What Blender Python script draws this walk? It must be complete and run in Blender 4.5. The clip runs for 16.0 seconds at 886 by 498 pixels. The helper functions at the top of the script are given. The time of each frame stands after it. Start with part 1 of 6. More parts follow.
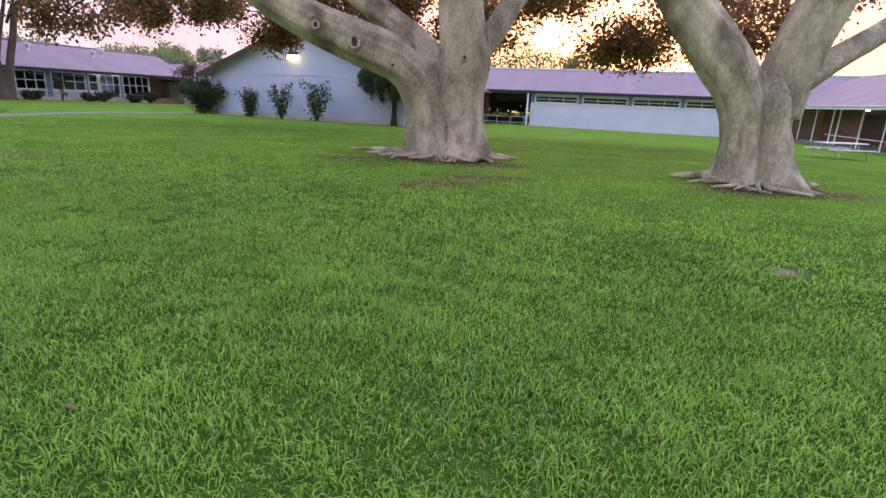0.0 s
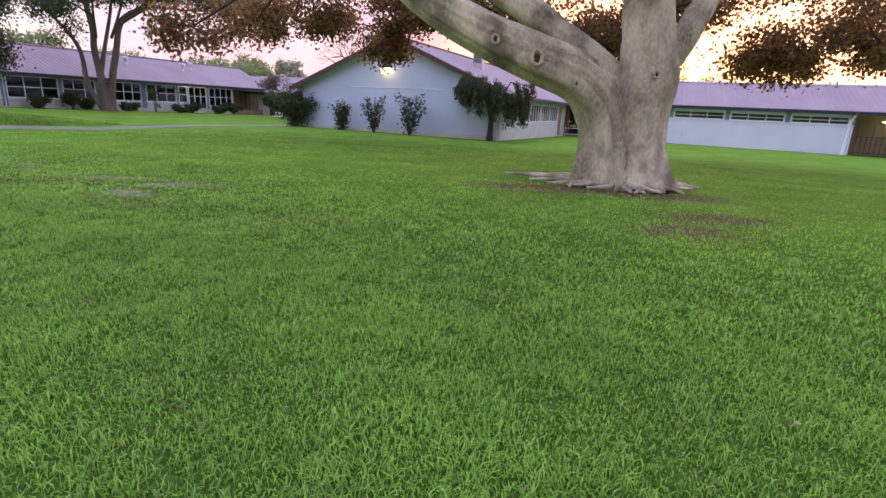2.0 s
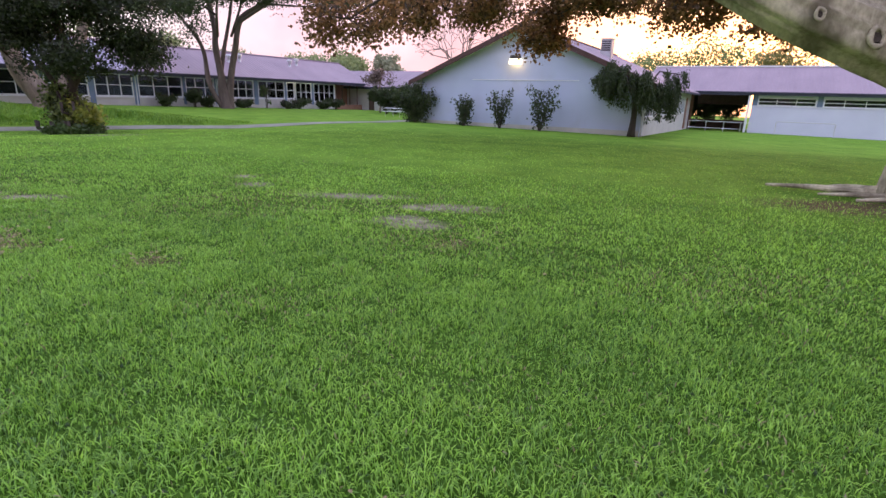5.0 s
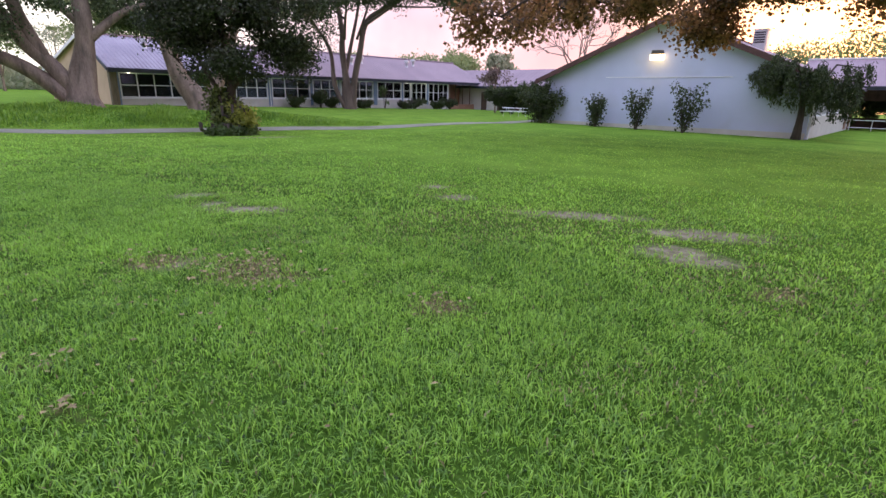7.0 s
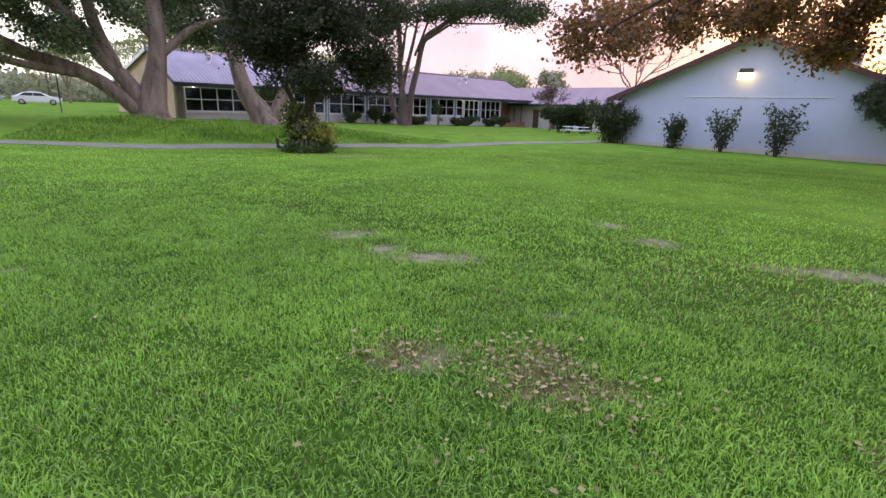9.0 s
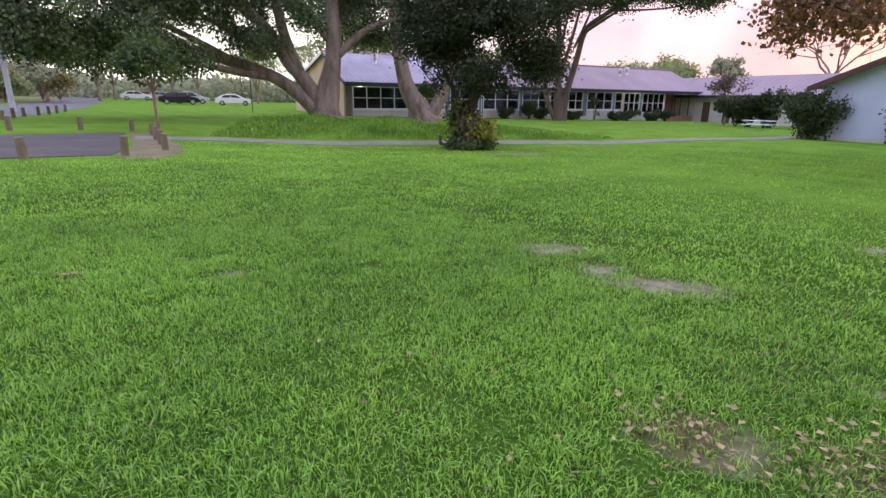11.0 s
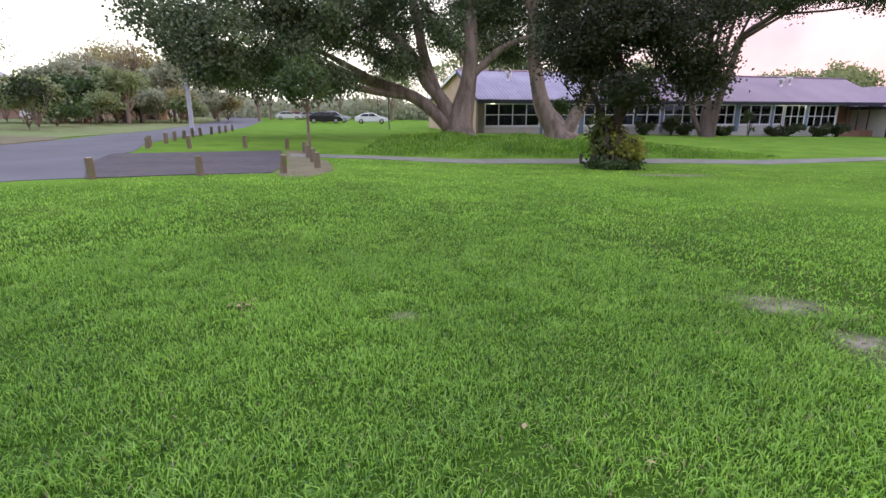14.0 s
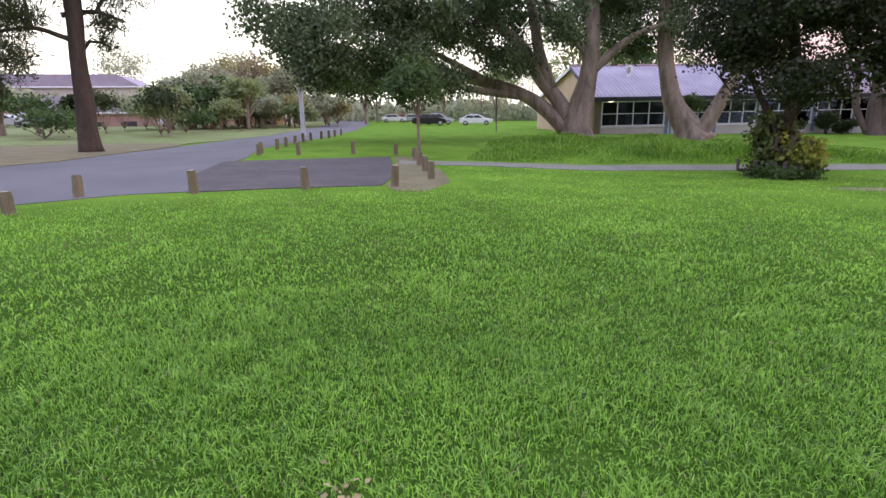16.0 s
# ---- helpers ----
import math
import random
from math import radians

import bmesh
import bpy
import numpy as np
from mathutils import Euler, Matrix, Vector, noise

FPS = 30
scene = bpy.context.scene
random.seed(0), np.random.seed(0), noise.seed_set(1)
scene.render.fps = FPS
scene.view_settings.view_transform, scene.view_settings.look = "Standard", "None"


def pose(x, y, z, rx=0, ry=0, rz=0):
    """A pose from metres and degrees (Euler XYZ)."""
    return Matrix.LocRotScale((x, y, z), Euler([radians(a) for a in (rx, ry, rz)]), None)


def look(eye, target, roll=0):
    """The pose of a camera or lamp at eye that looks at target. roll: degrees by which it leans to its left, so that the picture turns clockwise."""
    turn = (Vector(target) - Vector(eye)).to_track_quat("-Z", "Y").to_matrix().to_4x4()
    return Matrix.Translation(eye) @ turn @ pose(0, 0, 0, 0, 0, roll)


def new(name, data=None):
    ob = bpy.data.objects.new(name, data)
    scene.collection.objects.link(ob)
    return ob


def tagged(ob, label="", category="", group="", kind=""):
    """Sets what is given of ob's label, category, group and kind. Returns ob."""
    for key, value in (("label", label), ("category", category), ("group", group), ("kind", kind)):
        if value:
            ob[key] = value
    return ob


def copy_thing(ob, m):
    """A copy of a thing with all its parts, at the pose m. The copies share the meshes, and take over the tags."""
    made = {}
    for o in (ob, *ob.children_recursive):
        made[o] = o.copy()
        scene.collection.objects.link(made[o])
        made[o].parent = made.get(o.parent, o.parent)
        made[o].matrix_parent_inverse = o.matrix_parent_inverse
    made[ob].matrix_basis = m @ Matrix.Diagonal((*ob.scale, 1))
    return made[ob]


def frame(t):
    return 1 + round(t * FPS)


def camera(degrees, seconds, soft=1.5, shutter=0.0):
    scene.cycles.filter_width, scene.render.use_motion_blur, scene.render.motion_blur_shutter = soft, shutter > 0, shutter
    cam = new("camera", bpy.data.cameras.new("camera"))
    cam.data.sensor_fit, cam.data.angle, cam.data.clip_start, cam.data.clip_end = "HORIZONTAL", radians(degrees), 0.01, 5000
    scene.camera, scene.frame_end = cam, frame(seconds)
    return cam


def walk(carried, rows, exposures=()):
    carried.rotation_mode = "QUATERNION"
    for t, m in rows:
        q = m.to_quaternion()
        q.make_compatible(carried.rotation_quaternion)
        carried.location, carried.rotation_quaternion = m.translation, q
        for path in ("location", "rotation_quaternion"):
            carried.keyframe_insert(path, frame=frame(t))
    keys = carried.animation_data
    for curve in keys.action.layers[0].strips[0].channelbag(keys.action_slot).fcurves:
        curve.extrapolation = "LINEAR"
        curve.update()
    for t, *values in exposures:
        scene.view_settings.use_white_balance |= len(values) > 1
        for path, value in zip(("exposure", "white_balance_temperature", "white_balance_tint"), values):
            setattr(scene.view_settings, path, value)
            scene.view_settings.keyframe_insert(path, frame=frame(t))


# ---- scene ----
cam = camera(81.06, 16.0)
PATH = [
    (0, pose(1.352, 0.162, 1.283, 73.92, -2.29, 0.40)),
    (0.5, pose(0.612, 0.522, 1.333, 73.81, -2.12, 2.58)),
    (1, pose(-0.127, 0.834, 1.380, 73.22, -1.83, 3.75)),
    (1.5, pose(-0.814, 1.221, 1.399, 73.36, -2.15, 5.76)),
    (2, pose(-1.561, 1.561, 1.428, 74.68, -2.44, 6.03)),
    (2.5, pose(-2.256, 1.901, 1.448, 74.36, -2.50, 5.62)),
    (3, pose(-2.899, 2.178, 1.460, 74.50, -1.83, 3.99)),
    (3.5, pose(-3.520, 2.464, 1.442, 75.49, -1.23, 4.70)),
    (4, pose(-4.157, 2.674, 1.427, 75.25, -1.67, 7.93)),
    (4.5, pose(-4.781, 2.904, 1.426, 74.30, -1.72, 11.11)),
    (6.8, pose(-7.122, 3.435, 1.448, 72.56, -1.07, 23.32)),
    (7, pose(-7.338, 3.478, 1.454, 73.19, -1.04, 24.40)),
    (7.5, pose(-7.944, 3.502, 1.455, 74.12, -1.14, 26.25)),
    (8, pose(-8.525, 3.554, 1.463, 74.87, -0.95, 27.48)),
    (8.2, pose(-8.770, 3.618, 1.463, 75.01, -1.42, 27.35)),
    (10.3, pose(-10.570, 4.120, 1.458, 73.15, -1.72, 35.79)),
    (10.5, pose(-10.599, 4.119, 1.458, 73.04, -1.50, 38.22)),
    (11, pose(-10.650, 4.071, 1.466, 73.95, -0.67, 43.79)),
    (11.5, pose(-10.646, 4.048, 1.480, 75.99, -0.27, 49.70)),
    (12, pose(-10.631, 4.033, 1.485, 77.66, -0.14, 54.40)),
    (12.5, pose(-10.643, 4.013, 1.492, 77.81, -0.05, 57.58)),
    (13, pose(-10.800, 4.004, 1.453, 76.39, -0.15, 58.15)),
    (13.5, pose(-11.097, 4.015, 1.464, 75.86, 0.28, 56.62)),
    (14, pose(-11.483, 4.103, 1.502, 75.57, 0.06, 57.12)),
    (14.5, pose(-11.937, 4.088, 1.520, 75.65, -0.05, 58.29)),
    (15, pose(-12.427, 4.149, 1.521, 74.96, 0.29, 60.16)),
    (15.5, pose(-12.997, 4.303, 1.513, 75.16, 0.32, 64.00)),
    (16, pose(-13.582, 4.536, 1.541, 75.76, 1.08, 67.87)),
]
walk(cam, PATH, [(0.0, 0.0, 6050, 21), (4.5, 0.06, 6050, 21), (7.0, 0.10, 6150, 19), (16.0, 0.14, 6250, 17)])

# ---- light: pink dusk sky after sunset, low warm glow ahead ----
SUN_AZ = 17.0
world = bpy.data.worlds.new("dusk_sky")
scene.world = world
world.use_nodes = True
wn, wl = world.node_tree.nodes, world.node_tree.links
sky = wn.new("ShaderNodeTexSky")
sky.sky_type = "NISHITA"
sky.sun_disc = False
sky.sun_elevation = radians(5.0)
sky.sun_rotation = radians(SUN_AZ)
sky.dust_density = 2.0
cloud = wn.new("ShaderNodeTexNoise")
cloud.inputs["Scale"].default_value = 2.6
cloud.inputs["Detail"].default_value = 5
cloud.inputs["Roughness"].default_value = 0.55
cramp = wn.new("ShaderNodeValToRGB")
cramp.color_ramp.elements[0].position, cramp.color_ramp.elements[0].color = 0.38, (0.62, 0.37, 0.51, 1)
cramp.color_ramp.elements[1].position, cramp.color_ramp.elements[1].color = 0.66, (1.10, 0.77, 0.80, 1)
over = wn.new("ShaderNodeTexCoord")
axes = wn.new("ShaderNodeSeparateXYZ")
height = wn.new("ShaderNodeMapRange")
height.inputs["From Min"].default_value, height.inputs["From Max"].default_value = 0.12, 0.60
zenith = wn.new("ShaderNodeMix")
zenith.data_type = "RGBA"
zenith.inputs[7].default_value = (1.34, 1.44, 1.82, 1)
dim = wn.new("ShaderNodeMix")
dim.data_type, dim.blend_type = "RGBA", "ADD"
dim.inputs[0].default_value = 1.0
scale_sky = wn.new("ShaderNodeMix")
scale_sky.data_type, scale_sky.blend_type = "RGBA", "MULTIPLY"
scale_sky.inputs[0].default_value = 1.0
scale_sky.inputs[7].default_value = (0.050, 0.040, 0.031, 1)
wl.new(sky.outputs[0], scale_sky.inputs[6])
wl.new(cloud.outputs["Fac"], cramp.inputs[0])
wl.new(over.outputs["Generated"], axes.inputs[0])
wl.new(axes.outputs["Z"], height.inputs["Value"])
wl.new(height.outputs[0], zenith.inputs[0])
west = wn.new("ShaderNodeMapRange")
west.inputs["From Min"].default_value, west.inputs["From Max"].default_value = -0.50, -0.92
wl.new(axes.outputs["X"], west.inputs["Value"])
pale = wn.new("ShaderNodeMix")
pale.data_type = "RGBA"
pale.inputs[7].default_value = (1.75, 1.68, 1.45, 1)
wl.new(west.outputs[0], pale.inputs[0])
wl.new(cramp.outputs[0], pale.inputs[6])
wl.new(pale.outputs[2], zenith.inputs[6])
# the afterglow: a warm lobe of sky round the place where the sun has gone
way = wn.new("ShaderNodeVectorMath")
way.operation = "DOT_PRODUCT"
way.inputs[1].default_value = (math.sin(radians(SUN_AZ)) * 0.992, math.cos(radians(SUN_AZ)) * 0.992, 0.125)
lobe = wn.new("ShaderNodeMapRange")
lobe.interpolation_type = "SMOOTHERSTEP"
lobe.inputs["From Min"].default_value, lobe.inputs["From Max"].default_value = 0.88, 1.0
lobe.inputs["To Max"].default_value = 0.8
warm = wn.new("ShaderNodeMix")
warm.data_type = "RGBA"
warm.inputs[7].default_value = (2.15, 1.20, 0.66, 1)
wl.new(over.outputs["Generated"], way.inputs[0])
wl.new(way.outputs["Value"], lobe.inputs["Value"])
wl.new(lobe.outputs[0], warm.inputs[0])
wl.new(zenith.outputs[2], warm.inputs[6])
wl.new(warm.outputs[2], dim.inputs[6])
wl.new(scale_sky.outputs[2], dim.inputs[7])
wl.new(dim.outputs[2], wn["Background"].inputs[0])
wn["Background"].inputs[1].default_value = 1.0

sun = new("sun", bpy.data.lights.new("sun", "SUN"))
sun.data.energy = 0.9
sun.data.angle = radians(10)
sun.data.color = (1.0, 0.62, 0.34)
sun.matrix_world = look((60 * math.sin(radians(SUN_AZ)), 60 * math.cos(radians(SUN_AZ)), 9.0), (0, 0, 0))


# ---- small tools ----
def gz(x, y):
    """Height of the gently falling lawn, with a shallow dip along the footpath."""
    t = np.clip(((x + 26.5) * 4.5 + (y - 16.5) * 10.5) / 130.5, 0, 1)
    d2 = (x + 26.5 - 4.5 * t) ** 2 + (y - 16.5 - 10.5 * t) ** 2
    return -0.01289 * x - 0.01537 * y - 0.42 * np.exp(-d2 / 22.0)


def part(name, bm, material, parent=None, label=""):
    """Links a bmesh as one mesh object, under a thing or on its own."""
    me = bpy.data.meshes.new(name)
    bm.to_mesh(me)
    bm.free()
    if material:
        me.materials.append(material)
    ob = new(name, me)
    ob.parent = parent
    return tagged(ob, label)


def part_np(name, verts, faces, material, parent=None, label="", smooth=False):
    """One mesh from arrays of vertices and of equal-sized faces."""
    me = bpy.data.meshes.new(name)
    n, k = faces.shape
    me.vertices.add(len(verts))
    me.vertices.foreach_set("co", np.ascontiguousarray(verts, dtype=np.float32).ravel())
    me.loops.add(n * k)
    me.loops.foreach_set("vertex_index", np.ascontiguousarray(faces, dtype=np.int32).ravel())
    me.polygons.add(n)
    me.polygons.foreach_set("loop_start", np.arange(0, n * k, k, dtype=np.int32))
    me.polygons.foreach_set("use_smooth", np.full(n, smooth))
    me.update(calc_edges=True)
    if material:
        me.materials.append(material)
    ob = new(name, me)
    ob.parent = parent
    return tagged(ob, label)


def thing(name, x, y, z=0.0, turn=0.0, label="", category="", group="", kind=""):
    ob = new(name)
    ob.empty_display_size = 0.3
    ob.matrix_basis = pose(x, y, z, 0, 0, turn)
    return tagged(ob, label, category, group, kind)


def slab(x0, x1, y0, y1, z0, z1, bevel=0.0, bm=None):
    """A box between two corners, its edges rounded off."""
    own = bmesh.new()
    bmesh.ops.create_cube(own, size=1)
    for v in own.verts:
        v.co = ((x0 + x1) / 2 + v.co.x * (x1 - x0), (y0 + y1) / 2 + v.co.y * (y1 - y0), (z0 + z1) / 2 + v.co.z * (z1 - z0))
    if bevel:
        bmesh.ops.bevel(own, geom=own.edges[:], offset=bevel, segments=2, affect="EDGES")
    if bm is None:
        return own
    me = bpy.data.meshes.new("piece")
    own.to_mesh(me)
    bm.from_mesh(me)
    own.free()
    bpy.data.meshes.remove(me)
    return bm


def prism(outline, d0, d1, axis="y"):
    """A flat outline drawn in x, z (or x, y), pushed through to a depth."""
    bm = bmesh.new()
    at = (lambda a, b, d: (a, d, b)) if axis == "y" else (lambda a, b, d: (a, b, d)) if axis == "z" else (lambda a, b, d: (d, a, b))
    near = [bm.verts.new(at(a, b, d0)) for a, b in outline]
    far = [bm.verts.new(at(a, b, d1)) for a, b in outline]
    bm.faces.new(near)
    bm.faces.new(far[::-1])
    n = len(outline)
    for i in range(n):
        bm.faces.new((near[i], far[i], far[(i + 1) % n], near[(i + 1) % n]))
    bmesh.ops.recalc_face_normals(bm, faces=bm.faces[:])
    return bm


def rod(points, radii, sides=8, bm=None, caps=True):
    """A tube through points, with a radius at each."""
    own = bmesh.new() if bm is None else bm
    rings = []
    pts = [Vector(p) for p in points]
    for i, p in enumerate(pts):
        way = (pts[min(i + 1, len(pts) - 1)] - pts[max(i - 1, 0)]).normalized()
        side = way.cross((0.0, 0.0, 1.0) if abs(way.z) < 0.9 else (0.0, 1.0, 0.0)).normalized()
        up = side.cross(way)
        rings.append([own.verts.new(p + radii[i] * (math.cos(a) * side + math.sin(a) * up)) for a in (2 * math.pi * k / sides for k in range(sides))])
    for a, b in zip(rings, rings[1:]):
        for k in range(sides):
            f = own.faces.new((a[k], a[(k + 1) % sides], b[(k + 1) % sides], b[k]))
            f.smooth = True
    if caps:
        own.faces.new(rings[0])
        own.faces.new(rings[-1][::-1])
    return own


# ---- materials ----
def material(name, dark, light, scale=4.0, rough=0.8, bump=0.15, fine=40.0, stretch=(1, 1, 1), metal=0.0, island=0.0, spots=None, grain=0.4, spread=0.28):
    """Two scales of noise between two colours, with relief."""
    m = bpy.data.materials.new(name)
    m.use_nodes = True
    n, l = m.node_tree.nodes, m.node_tree.links
    b = n["Principled BSDF"]
    co = n.new("ShaderNodeTexCoord")
    mp = n.new("ShaderNodeMapping")
    mp.inputs["Scale"].default_value = stretch
    l.new(co.outputs["Object"], mp.inputs["Vector"])
    big = n.new("ShaderNodeTexNoise")
    big.inputs["Scale"].default_value, big.inputs["Detail"].default_value = scale, 6
    small = n.new("ShaderNodeTexNoise")
    small.inputs["Scale"].default_value, small.inputs["Detail"].default_value = fine, 4
    for t in (big, small):
        l.new(mp.outputs[0], t.inputs["Vector"])
    mixf = n.new("ShaderNodeMix")
    mixf.inputs[0].default_value = grain
    l.new(big.outputs["Fac"], mixf.inputs[2])
    l.new(small.outputs["Fac"], mixf.inputs[3])
    fac = mixf.outputs[0]
    if island:
        geo = n.new("ShaderNodeNewGeometry")
        mi = n.new("ShaderNodeMix")
        mi.inputs[0].default_value = island
        l.new(fac, mi.inputs[2])
        l.new(geo.outputs["Random Per Island"], mi.inputs[3])
        fac = mi.outputs[0]
    ramp = n.new("ShaderNodeValToRGB")
    spread = spread if not island else 0.1
    ramp.color_ramp.elements[0].position, ramp.color_ramp.elements[0].color = spread, (*dark, 1)
    ramp.color_ramp.elements[1].position, ramp.color_ramp.elements[1].color = 1 - spread, (*light, 1)
    l.new(fac, ramp.inputs[0])
    colour = ramp.outputs[0]
    if spots:
        tint, amount, size = spots
        st = n.new("ShaderNodeTexNoise")
        st.inputs["Scale"].default_value, st.inputs["Detail"].default_value = size, 3
        l.new(mp.outputs[0], st.inputs["Vector"])
        sr = n.new("ShaderNodeValToRGB")
        sr.color_ramp.elements[0].position, sr.color_ramp.elements[0].color = 0.52, (0, 0, 0, 1)
        sr.color_ramp.elements[1].position, sr.color_ramp.elements[1].color = 0.68, (amount, amount, amount, 1)
        l.new(st.outputs["Fac"], sr.inputs[0])
        sm = n.new("ShaderNodeMix")
        sm.data_type = "RGBA"
        sm.inputs[7].default_value = (*tint, 1)
        l.new(sr.outputs[0], sm.inputs[0])
        l.new(colour, sm.inputs[6])
        colour = sm.outputs[2]
    l.new(colour, b.inputs["Base Color"])
    b.inputs["Roughness"].default_value = rough
    b.inputs["Metallic"].default_value = metal
    if bump:
        bp = n.new("ShaderNodeBump")
        bp.inputs["Strength"].default_value = bump
        bp.inputs["Distance"].default_value = 0.05
        l.new(mixf.outputs[0], bp.inputs["Height"])
        l.new(bp.outputs[0], b.inputs["Normal"])
    return m


def leafy(name, dark, light, through_light=0.35):
    """Thin leaves: each of its own shade, part of the light passing through."""
    m = bpy.data.materials.new(name)
    m.use_nodes = True
    n, l = m.node_tree.nodes, m.node_tree.links
    out = n["Material Output"]
    n.remove(n["Principled BSDF"])
    geo = n.new("ShaderNodeNewGeometry")
    co = n.new("ShaderNodeTexCoord")
    no = n.new("ShaderNodeTexNoise")
    no.inputs["Scale"].default_value = 0.7
    l.new(co.outputs["Object"], no.inputs["Vector"])
    mx = n.new("ShaderNodeMix")
    mx.inputs[0].default_value = 0.55
    l.new(no.outputs["Fac"], mx.inputs[2])
    l.new(geo.outputs["Random Per Island"], mx.inputs[3])
    ramp = n.new("ShaderNodeValToRGB")
    ramp.color_ramp.elements[0].position, ramp.color_ramp.elements[0].color = 0.15, (*dark, 1)
    ramp.color_ramp.elements[1].position, ramp.color_ramp.elements[1].color = 0.85, (*light, 1)
    l.new(mx.outputs[0], ramp.inputs[0])
    d, t, g = n.new("ShaderNodeBsdfDiffuse"), n.new("ShaderNodeBsdfTranslucent"), n.new("ShaderNodeBsdfGlossy")
    g.inputs["Roughness"].default_value = 0.45
    a1, a2 = n.new("ShaderNodeMixShader"), n.new("ShaderNodeMixShader")
    a1.inputs[0].default_value, a2.inputs[0].default_value = through_light, 0.04
    for s in (d, t):
        l.new(ramp.outputs[0], s.inputs["Color"])
    l.new(d.outputs[0], a1.inputs[1])
    l.new(t.outputs[0], a1.inputs[2])
    l.new(a1.outputs[0], a2.inputs[1])
    l.new(g.outputs[0], a2.inputs[2])
    l.new(a2.outputs[0], out.inputs["Surface"])
    return m


def glowing(name, colour, power):
    m = bpy.data.materials.new(name)
    m.use_nodes = True
    b = m.node_tree.nodes["Principled BSDF"]
    b.inputs["Base Color"].default_value = (0.8, 0.8, 0.75, 1)
    b.inputs["Emission Color"].default_value = (*colour, 1)
    b.inputs["Emission Strength"].default_value = power
    return m


def clear_glass(name, tint=(0.75, 0.82, 0.86)):
    m = bpy.data.materials.new(name)
    m.use_nodes = True
    n, l = m.node_tree.nodes, m.node_tree.links
    tr, gl, mx, lw = n.new("ShaderNodeBsdfTransparent"), n.new("ShaderNodeBsdfGlossy"), n.new("ShaderNodeMixShader"), n.new("ShaderNodeFresnel")
    tr.inputs[0].default_value = (*tint, 1)
    gl.inputs["Roughness"].default_value = 0.03
    lw.inputs[0].default_value = 1.5
    l.new(lw.outputs[0], mx.inputs[0])
    l.new(tr.outputs[0], mx.inputs[1])
    l.new(gl.outputs[0], mx.inputs[2])
    l.new(mx.outputs[0], n["Material Output"].inputs["Surface"])
    n.remove(n["Principled BSDF"])
    return m


LAWN = material("lawn", (0.042, 0.106, 0.010), (0.215, 0.385, 0.050), 0.7, 0.95, 0.7, 42, spots=((0.17, 0.27, 0.035), 0.25, 0.6), grain=0.6)
LAWN.node_tree.nodes["Principled BSDF"].inputs["Specular IOR Level"].default_value = 0.03


def wear_and_shade_into(m):
    """Under the grass blades: the shade of the gaps painted dark; in worn places: pale soil or brown litter, broken up
    by noise.
    """
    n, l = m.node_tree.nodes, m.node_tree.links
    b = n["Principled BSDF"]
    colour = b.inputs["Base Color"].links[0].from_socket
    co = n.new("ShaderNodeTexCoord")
    for name, size, low, high, dark, light in (("gap_shade", 30.0, 0.0, 1.0, (0.022, 0.055, 0.007), (0.085, 0.165, 0.022)), ("soil", 6.0, 0.44, 0.74, (0.15, 0.135, 0.085), (0.33, 0.30, 0.225)), ("litter", 16.0, 0.40, 0.66, (0.055, 0.048, 0.022), (0.19, 0.16, 0.08))):
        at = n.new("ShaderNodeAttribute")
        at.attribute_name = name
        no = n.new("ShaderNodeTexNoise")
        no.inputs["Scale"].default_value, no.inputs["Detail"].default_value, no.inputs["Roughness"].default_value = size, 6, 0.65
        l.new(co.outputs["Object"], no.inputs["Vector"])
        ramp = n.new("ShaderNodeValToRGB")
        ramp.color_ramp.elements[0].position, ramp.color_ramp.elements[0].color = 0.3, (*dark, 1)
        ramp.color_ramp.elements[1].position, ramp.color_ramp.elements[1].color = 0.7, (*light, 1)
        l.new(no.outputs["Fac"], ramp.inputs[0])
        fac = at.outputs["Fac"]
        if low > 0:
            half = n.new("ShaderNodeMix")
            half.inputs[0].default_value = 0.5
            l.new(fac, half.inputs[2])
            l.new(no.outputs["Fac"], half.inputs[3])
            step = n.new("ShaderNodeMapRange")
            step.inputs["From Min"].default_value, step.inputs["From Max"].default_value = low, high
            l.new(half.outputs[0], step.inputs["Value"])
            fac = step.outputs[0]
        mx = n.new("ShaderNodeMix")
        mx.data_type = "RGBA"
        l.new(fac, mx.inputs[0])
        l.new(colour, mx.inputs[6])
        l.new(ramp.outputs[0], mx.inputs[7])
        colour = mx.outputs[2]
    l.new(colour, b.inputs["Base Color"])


wear_and_shade_into(LAWN)
# near-black green: paints the shade low between the blades
BLADE_SHADE = leafy("gap_shade_blades", (0.014, 0.042, 0.006), (0.070, 0.140, 0.018), 0.25)
BLADE = leafy("grass_blade", (0.078, 0.205, 0.026), (0.44, 0.75, 0.098), 0.5)
TALL = leafy("tall_grass_blade", (0.08, 0.20, 0.015), (0.26, 0.46, 0.05), 0.4)
DRY = leafy("dry_blade", (0.18, 0.15, 0.07), (0.36, 0.31, 0.16), 0.2)
LITTER = material("fallen_leaf", (0.13, 0.10, 0.042), (0.42, 0.34, 0.17), 2.0, 0.8, 0.2, 30, island=0.7)
ASPHALT = material("asphalt", (0.085, 0.083, 0.095), (0.155, 0.15, 0.168), 0.5, 0.85, 0.4, 60)
ASPHALT_BAY = material("dark_asphalt", (0.045, 0.04, 0.045), (0.10, 0.085, 0.09), 0.9, 0.9, 0.5, 50, spots=((0.13, 0.10, 0.08), 0.5, 2.0))
